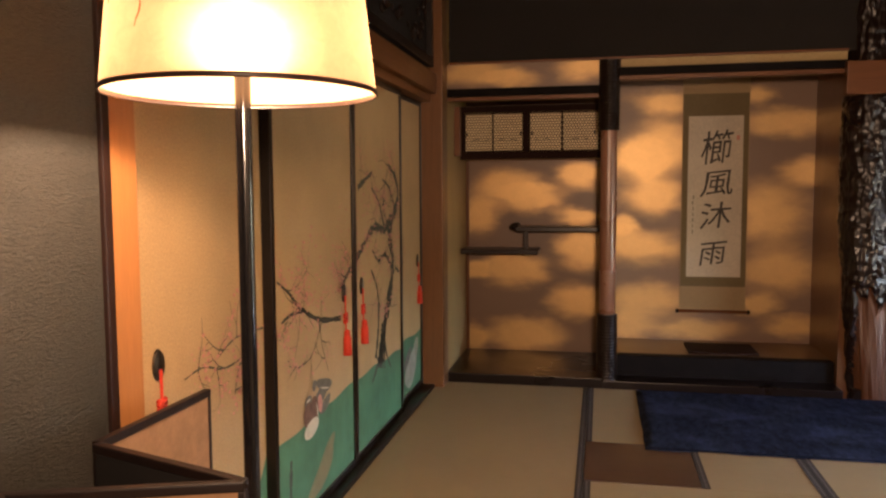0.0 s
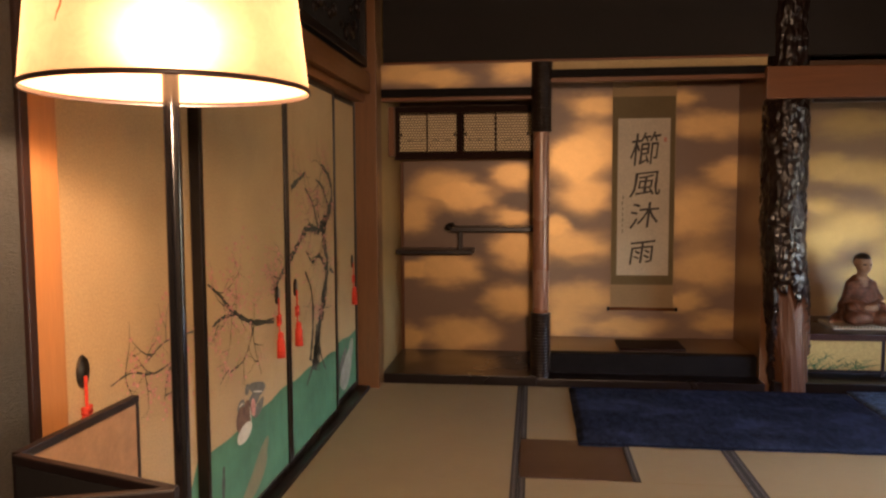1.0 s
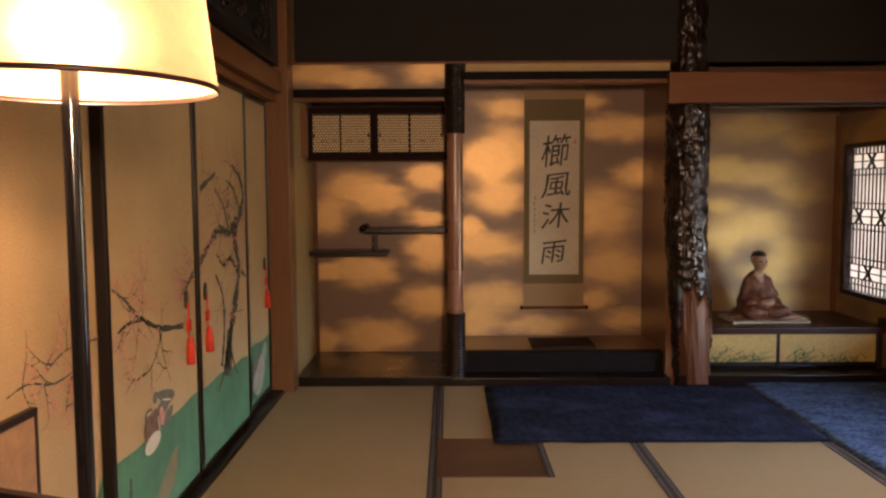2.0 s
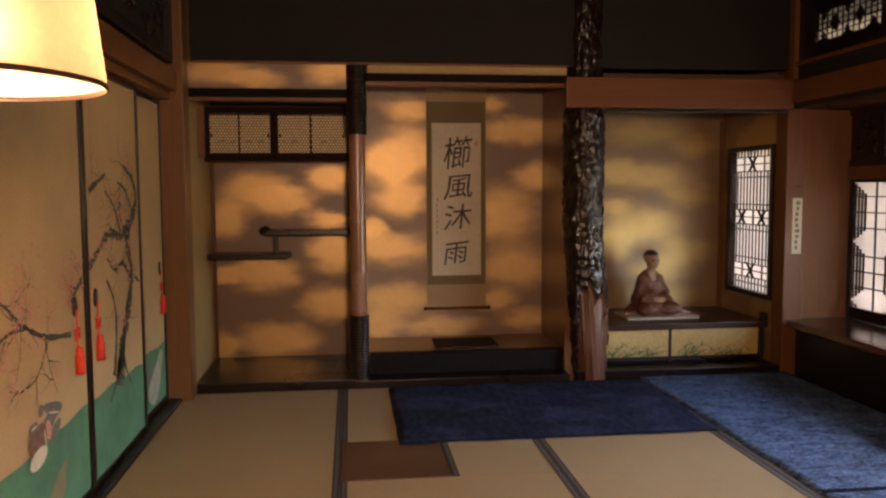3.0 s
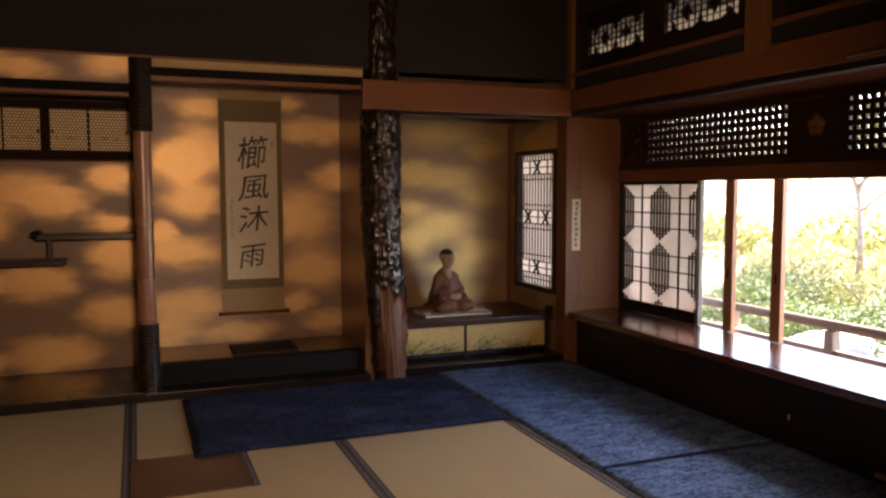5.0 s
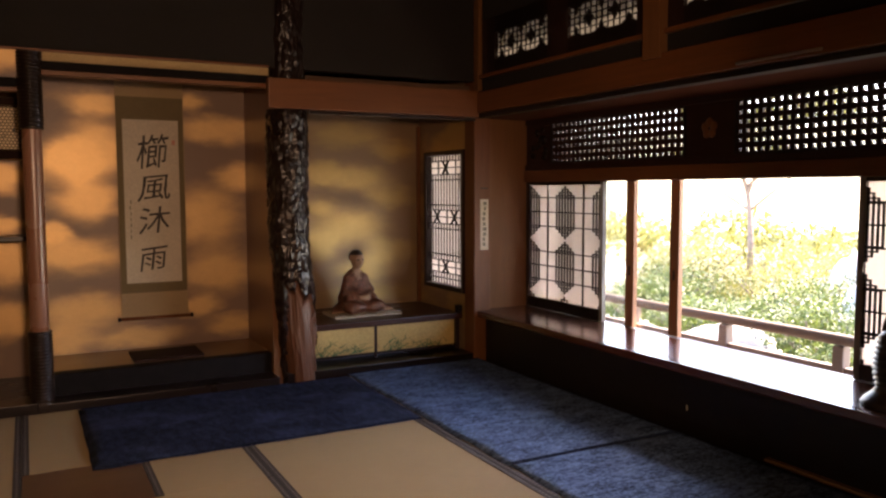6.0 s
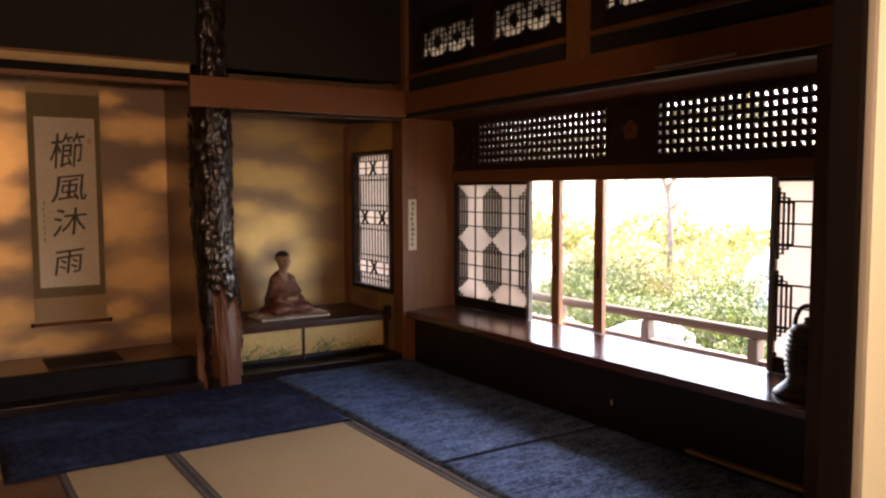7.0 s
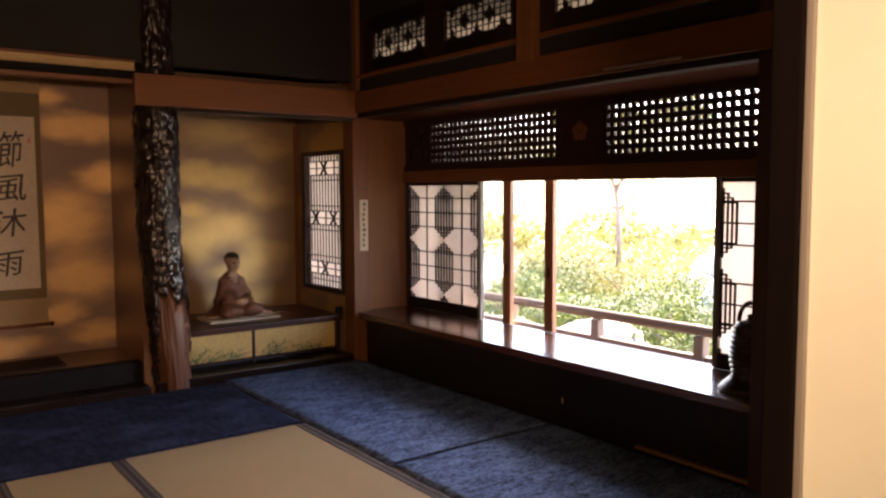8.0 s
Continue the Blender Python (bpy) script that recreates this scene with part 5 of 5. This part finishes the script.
def glass_door(y0, y1, x, label):
    ob = thing("glass_door", (x, (y0 + y1) / 2, 0.232), label, "glass door", "glass sliding doors")
    for a in (y0, y1 - 0.075):
        part("stile", boxed(x, x + 0.032, a, a + 0.075, 0.232, 1.33, 0.003), DOOR_WOOD, ob)
    for z in (0.232, 1.28):
        part("rail", boxed(x + 0.001, x + 0.031, y0 + 0.075, y1 - 0.075, z, z + 0.05, 0.003), DOOR_WOOD, ob)
    p = part("pane", boxed(x + 0.014, x + 0.018, y0 + 0.075, y1 - 0.075, 0.282, 1.28), glass, ob, "clear glass pane")
    p.visible_shadow = False
    part("finger_pull", boxed(x - 0.002, x, y0 + 0.03, y0 + 0.045, 0.66, 0.72, 0.0008), BRONZE, ob)


glass_door(3.715, 4.73, 3.335, "glass sliding door in brown cedar frame, slid open")
glass_door(3.37, 4.385, 3.372, "glass sliding door in brown cedar frame, partly open")

# pierced panels above the window
TRANSOM_WOOD = wood("dark_red_transom", (0.030, 0.011, 0.008), 0.5, "y", 0.3, 0.3)


def pierced(y0, y1, cols, rows, z0, z1):
    ob = thing("pierced_transom", (WIN, (y0 + y1) / 2, z0), "dark timber transom pierced with rows of small stars", "transom", "pierced transoms")
    bm = bmesh.new()
    cw, chh = (y1 - y0) / cols, (z1 - z0) / rows
    xf, xb = WIN, WIN + 0.014
    for i in range(cols):
        for j in range(rows):
            cyy, czz = y0 + (i + 0.5) * cw, z0 + (j + 0.5) * chh
            outer, inner = [], []
            for k in range(8):
                a = math.pi / 4 * k
                lobe = 1.12 if (k in (1, 5)) == ((i + j) % 2 == 0) else 0.98
                r = lobe if k % 2 else 0.31
                u, v = math.cos(a), math.sin(a)
                s = max(abs(u), abs(v))
                outer.append((cyy + u / s * cw / 2, czz + v / s * chh / 2))
                inner.append((cyy + u * r * 0.44 * cw, czz + v * r * 0.44 * chh))
            fo = [bm.verts.new((xf, y, z)) for y, z in outer]
            fi = [bm.verts.new((xf, y, z)) for y, z in inner]
            bi = [bm.verts.new((xb, y, z)) for y, z in inner]
            for k in range(8):
                n = (k + 1) % 8
                bm.faces.new((fo[k], fo[n], fi[n], fi[k]))
                bm.faces.new((fi[k], fi[n], bi[n], bi[k]))
    part("star_lattice", bm, TRANSOM_WOOD, ob)
    for ya, yb, za, zb in ((y0 - 0.012, y1 + 0.012, z0 - 0.002, z0 + 0.006), (y0 - 0.012, y1 + 0.012, z1 - 0.006, z1 + 0.002),
                           (y0 - 0.012, y0 + 0.004, z0 + 0.007, z1 - 0.007), (y1 - 0.004, y1 + 0.012, z0 + 0.007, z1 - 0.007)):
        part("frame_strip", boxed(WIN - 0.008, WIN - 0.001, ya, yb, za, zb, 0.002), DARK_WOOD, ob, "thin raised frame strip")
    return ob


PZ0, PZ1 = 1.378, 1.662
tr = pierced(3.225, 4.462, 26, 6, PZ0, PZ1)
pierced(1.62, 2.862, 26, 6, PZ0, PZ1)
structure("transom_frame_low", boxed(WIN - 0.012, WIN + 0.05, 1.605, 4.779, 1.336, PZ0, 0.003), TRANSOM_WOOD, "dark timber frame below pierced transom", "trim")
structure("transom_frame_top", boxed(WIN - 0.012, WIN + 0.05, 1.605, 4.779, PZ1, 1.699, 0.003), TRANSOM_WOOD, "dark timber frame above pierced transom", "trim")
crest = part("carved_panel", boxed(WIN + 0.003, WIN + 0.04, 2.852, 3.236, PZ0, PZ1), TRANSOM_WOOD, tr, "dark board with small carved flower")
b = bmesh.new()
for k in range(5):
    a = 2 * math.pi * k / 5 + 0.3
    bmesh.ops.create_icosphere(b, subdivisions=2, radius=0.026, matrix=Matrix.Translation((WIN, 3.045 + 0.032 * math.cos(a), 1.525 + 0.032 * math.sin(a))) @ Matrix.Diagonal((0.25, 1, 1, 1)))
part("carved_flower", b, RED_WOOD, crest, "carved flower roundel", True)
crest2 = part("carved_panel", boxed(WIN + 0.002, WIN + 0.04, 4.452, 4.779, PZ0, PZ1), TRANSOM_WOOD, tr, "dark board with carved leaves")
b = bmesh.new()
for k in range(12):
    bmesh.ops.create_icosphere(b, subdivisions=1, radius=r4.uniform(0.018, 0.036), matrix=Matrix.Translation((WIN + 0.001, r4.uniform(4.53, 4.72), r4.uniform(1.42, 1.62))) @ Matrix.Diagonal((0.3, 1.3, 1, 1)))
part("carved_leaves", b, DARK_WOOD, crest2, "", True)

# upper openwork panels above the window recess
def quatrefoil(y0, y1, z0, z1):
    ob = thing("openwork_transom", (2.82, (y0 + y1) / 2, z0), "dark timber board pierced with a ring lattice, papered behind", "transom", "openwork transoms")
    part("board", boxed(2.802, 2.832, y0 - 0.10, y0, 1.957, 2.349), DARK_WOOD_Z, ob)
    part("board", boxed(2.802, 2.832, y1, y1 + 0.10, 1.957, 2.349), DARK_WOOD_Z, ob)
    part("board", boxed(2.802, 2.832, y0, y1, z1, 2.349), DARK_WOOD, ob)
    part("board", boxed(2.802, 2.832, y0, y1, 1.957, z0), DARK_WOOD, ob)
    part("paper", boxed(2.826, 2.828, y0, y1, z0, z1), GREY_PAPER, ob, "white paper behind")
    ny, nz = 12, 5
    for k in range(1, ny):
        y = y0 + (y1 - y0) * k / ny
        part("bar", boxed(2.812, 2.818, y - 0.003, y + 0.003, z0, z1), DARK_WOOD_Z, ob)
    for k in range(1, nz):
        z = z0 + (z1 - z0) * k / nz
        part("cross_bar", boxed(2.808, 2.813, y0, y1, z - 0.0035, z + 0.0035), DARK_WOOD, ob)
    r = (z1 - z0) * 0.5
    wide = y1 - y0
    spots = [(y0 + wide * f, (z0 + z1) / 2, 0.36) for f in (0.31, 0.69)] + [(y0 + wide * f, z, 0.42) for f in (0.12, 0.5, 0.88) for z in (z0, z1)]
    for yy, zc, s in spots:
        bm = bmesh.new()
        pts = []
        for k in range(16):
            a = 2 * math.pi * k / 16
            q = r * s * (1.0 + 0.45 * math.cos(4 * a))
            pts.append((min(max(yy + q * math.cos(a), y0), y1), min(max(zc + q * math.sin(a), z0), z1)))
        f0 = [bm.verts.new((2.804, y, z)) for y, z in pts]
        try:
            fc = bm.faces.new(f0)
        except ValueError:
            continue
        ret = bmesh.ops.extrude_face_region(bm, geom=[fc])
        bmesh.ops.translate(bm, verts=[v for v in ret["geom"] if isinstance(v, bmesh.types.BMVert)], vec=(0.012, 0, 0))
        bmesh.ops.remove_doubles(bm, verts=bm.verts, dist=0.0004)
        part("diamond", bm, DARK_WOOD, ob)


for ya, yb in ((3.905, 4.495), (3.125, 3.705), (2.22, 2.80), (1.60, 2.02)):
    quatrefoil(ya, yb, 2.07, 2.245)
structure("wall_east_fill", boxed(2.802, 2.84, 4.596, 4.72, 1.957, 2.349), DARK_WOOD_Z, "dark timber fill beside the openwork", "wall")
structure("rail_east_upper", boxed(2.775, 2.801, 1.5, 4.72, 1.957, 1.982, 0.003), RED_WOOD_Y, "thin red-brown rail below openwork", "trim")
structure("wall_east_strut_back", boxed(2.803, 2.832, 2.9005, 3.0245, 1.957, 2.349), DARK_WOOD_Z, "dark timber fill behind the strut", "wall")
structure("post_east_upper", boxed(2.745, 2.80, 2.90, 3.02, 1.84, CEIL, 0.004), PALE_POST, "short brown timber strut above the rail", "post")
structure("trim_east_corner", boxed(2.77, 2.801, 4.66, 4.72, 1.877, CEIL, 0.003), PALE_POST, "narrow brown corner strip", "trim")

# handled vessel on the bench
OLD_BRONZE = plain("worn_grey_bronze", (0.06, 0.048, 0.038), 0.40, 0.6, 0.5, 30)
ves = thing("bronze_vessel", (3.0, 1.825, 0.344), "dark bronze ribbed vessel with loop handle on bench", "vessel")
b = bmesh.new()
prof = [(0.0, 0.344), (0.118, 0.344), (0.126, 0.354), (0.112, 0.372), (0.086, 0.395)]
for k in range(9):
    z = 0.42 + k * 0.021
    w = 0.074 + 0.010 * math.sin(k * 0.42)
    prof += [(w - 0.006, z), (w + 0.003, z + 0.005), (w + 0.003, z + 0.011), (w - 0.006, z + 0.016)]
prof += [(0.072, 0.615), (0.052, 0.635), (0.045, 0.64), (0.0, 0.645)]
lathe(b, 3.0, 1.825, prof, 36)
part("body", b, OLD_BRONZE, ves, "", True)
b = bmesh.new()
for k in range(12):
    a, c = math.pi * k / 12, math.pi * (k + 1) / 12
    tube(b, (3.0, 1.825 + 0.055 * math.cos(a), 0.635 + 0.085 * math.sin(a)), (3.0, 1.825 + 0.055 * math.cos(c), 0.635 + 0.085 * math.sin(c)), 0.010, sides=8)
part("handle", b, OLD_BRONZE, ves, "loop handle", True)
b = bmesh.new()
lathe(b, 3.0, 1.825, [(0.0, 0.644), (0.02, 0.645), (0.012, 0.655), (0.016, 0.668), (0.0, 0.674)], 16)
part("lid_knob", b, OLD_BRONZE, ves, "", True)

# ---------------------------------------------------------------- near partition at the room's edge
BLACK_POST = wood("black_post", (0.005, 0.003, 0.0026), 0.7, "z", 0.3, 0.08)
structure("wall_partition", boxed(1.15, 1.25, NEAR, 0.605, -0.03, CEIL), CREAM_PAPER, "off-white papered partition wall beside the opening")
structure("trim_partition_edge", boxed(1.142, 1.258, 0.605, 0.618, -0.03, CEIL, 0.003), GREYED, "pale grey edge strip of the partition", "trim")
structure("post_partition", boxed(1.135, 1.265, 0.618, 0.668, -0.03, CEIL, 0.004), BLACK_POST, "black lacquered post at the partition end", "post")

# ---------------------------------------------------------------- garden
rail = thing("veranda_rail", (4.1, 4.0, -0.10), "weathered timber veranda railing outside the window", "railing")
b = bmesh.new()
tube(b, (4.1, 1.0, 0.335), (4.1, 7.6, 0.335), 0.034, sides=16)
part("top_rail", b, WEATHERED, rail, "", True)
part("lower_rail", boxed(4.078, 4.122, 1.0, 7.6, 0.12, 0.18, 0.005), WEATHERED, rail)
part("bottom_rail", boxed(4.075, 4.125, 1.0, 7.6, -0.06, 0.0, 0.005), WEATHERED, rail)
for y in (1.9, 2.82, 3.66, 4.55, 5.5, 6.4, 7.3):
    part("rail_post", boxed(4.065, 4.135, y - 0.034, y + 0.034, -0.10, 0.30, 0.006), WEATHERED, rail)
structure("veranda_deck", boxed(3.38, 4.18, 1.0, 7.6, -0.16, -0.10), WEATHERED, "weathered timber veranda floor", "floor")
# Added out of view; its reach blocks high sky light from the runner.
structure("veranda_eave", boxed(3.30, 5.3, 0.0, 8.6, 2.40, 2.50), DARK_WOOD, "unseen dark timber eave added above the veranda to cut sky light", "roof")


def leaves(bm, c, radii, n, size, r):
    for _ in range(n):
        u = Vector((r.gauss(0, 1), r.gauss(0, 1), r.gauss(0, 1))).normalized()
        k = r.uniform(0.72, 1.03) * (1 + 0.22 * noise.noise(u * 2.3 + Vector(c)))
        p = Vector(c) + Vector((u.x * radii[0], u.y * radii[1], abs(u.z) * radii[2])) * k
        t = Vector((r.gauss(0, 1), r.gauss(0, 1), r.gauss(0, 1))).normalized()
        s = t.cross(u).normalized() * size * r.uniform(0.5, 1)
        t = t * size * r.uniform(0.7, 1.3)
        bm.faces.new([bm.verts.new(q) for q in (p - t, p + s * 0.6, p + t, p - s * 0.6)])


r6 = random.Random(21)
GZ = -0.62
for x, y, sx, sy, sz in ((7.0, 7.6, 0.9, 1.0, 0.75), (7.2, 6.1, 0.9, 0.9, 0.62), (6.8, 4.9, 0.7, 0.8, 0.8), (7.6, 4.3, 0.8, 0.9, 0.85), (8.6, 8.6, 1.1, 1.2, 1.0),
                         (8.9, 7.0, 1.0, 1.0, 0.95), (9.0, 5.6, 1.0, 1.1, 1.05), (6.2, 3.9, 0.7, 0.8, 0.62), (6.5, 6.2, 0.7, 0.8, 0.66), (8.0, 5.9, 0.9, 0.9, 0.86), (7.9, 8.0, 0.9, 1.0, 0.84), (9.6, 9.4, 1.0, 1.0, 1.05), (10.5, 10.0, 1.2, 1.3, 1.3), (10.8, 8.2, 1.2, 1.2, 1.2), (10.6, 6.6, 1.2, 1.2, 1.25)):
    bush = thing("azalea_bush", (x, y, GZ), "rounded sunlit azalea bush in the garden", "bush", "garden bushes")
    bm = bmesh.new()
    leaves(bm, (x, y, GZ + 0.03), (sx, sy, sz * (0.9 if x < 8.2 else 0.8)), 5200, 0.024, r6)
    # Farther crowns take paler leaf colours, so they burn out as in strong sun.
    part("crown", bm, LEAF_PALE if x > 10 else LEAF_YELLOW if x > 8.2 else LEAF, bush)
    bm = bmesh.new()
    for k in range(7):
        a = 2 * math.pi * k / 7
        tube(bm, (x, y, GZ - 0.02), (x + sx * 0.6 * math.cos(a), y + sy * 0.6 * math.sin(a), GZ + sz * 0.6), 0.02, 0.008, 6)
    part("branchwork", bm, WEATHERED, bush)
for x, y, sx, sy, sz in ((6.3, 5.6, 0.55, 0.6, 0.40), (8.2, 5.1, 0.6, 0.5, 0.95), (6.2, 6.9, 0.4, 0.5, 0.3), (9.7, 6.0, 0.7, 0.8, 1.25)):
    bm = bmesh.new()
    bmesh.ops.create_icosphere(bm, subdivisions=4, radius=1.0)
    for v in bm.verts:
        k = 1 + 0.25 * noise.noise(v.co * 1.6 + Vector((x, y, 0))) + 0.08 * noise.noise(v.co * 5)
        v.co = Vector((x + v.co.x * sx * k, y + v.co.y * sy * k, GZ + v.co.z * sz * k))
    solid("garden_rock", bm, STONE, "pale sunlit rounded garden rock", "rock", smooth=True, at=(x, y, GZ), group="garden rocks")

tree = thing("garden_tree", (10.6, 9.0, GZ), "slender leaning garden tree with light yellow-green leaves", "tree")
bm = bmesh.new()
trunk = catmull([(10.6, 9.0, GZ - 0.05), (10.5, 8.9, 0.3), (10.7, 9.15, 1.1), (10.55, 9.3, 1.9), (10.8, 9.5, 3.4)], 6)
for k, (a, c) in enumerate(zip(trunk, trunk[1:])):
    tube(bm, a, c, 0.062 - 0.0018 * k, 0.062 - 0.0018 * (k + 1), 10)
ends = []
for k in range(14):
    s = trunk[r6.randrange(10, len(trunk))]
    e = (s[0] + r6.uniform(-1.3, 1.3), s[1] + r6.uniform(-1.5, 1.5), s[2] + r6.uniform(0.3, 1.2))
    tube(bm, s, e, 0.03, 0.01, 6)
    ends.append(e)
part("trunk", bm, plaster("pale_tree_bark", (0.20, 0.14, 0.10), 14, 0.6), tree, "pale brown leaning trunk")
bm = bmesh.new()
for e in ends:
    leaves(bm, e, (0.6, 0.6, 0.4), 350, 0.05, r6)
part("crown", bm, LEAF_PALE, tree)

BANK = plaster("sunny_grass_bank", (0.42, 0.37, 0.20), 3, 0.5)
bm = bmesh.new()
n = 40
grid = [[bm.verts.new((12.5 + 26 * i / n, -14 + 60 * j / n, GZ - 0.3 + 5.7 * (i / n) ** 0.9 + 0.5 * min(1, i / 4) * noise.noise(Vector((i * 0.3, j * 0.3, 0))))) for i in range(n + 1)] for j in range(n + 1)]
for j in range(n):
    for i in range(n):
        bm.faces.new((grid[j][i], grid[j][i + 1], grid[j + 1][i + 1], grid[j + 1][i]))
structure("garden_bank", bm, BANK, "pale sunlit grassy bank behind the garden", "ground")
bm = bmesh.new()
for k in range(12):
    leaves(bm, (r6.uniform(13, 16), r6.uniform(6, 18), r6.uniform(-0.5, 0.2)), (1.1, 1.3, 0.7), 420, 0.10, r6)
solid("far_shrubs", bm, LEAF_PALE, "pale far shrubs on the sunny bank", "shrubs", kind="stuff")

solid("metal_strip", boxed(2.752, 2.759, 2.02, 2.44, 1.738, 1.750, 0.002), plain("dull_metal", (0.35, 0.33, 0.31), 0.4, 0.8), "thin pale metal strip on the timber rail", "strip", at=(2.755, 2.2, 1.738))
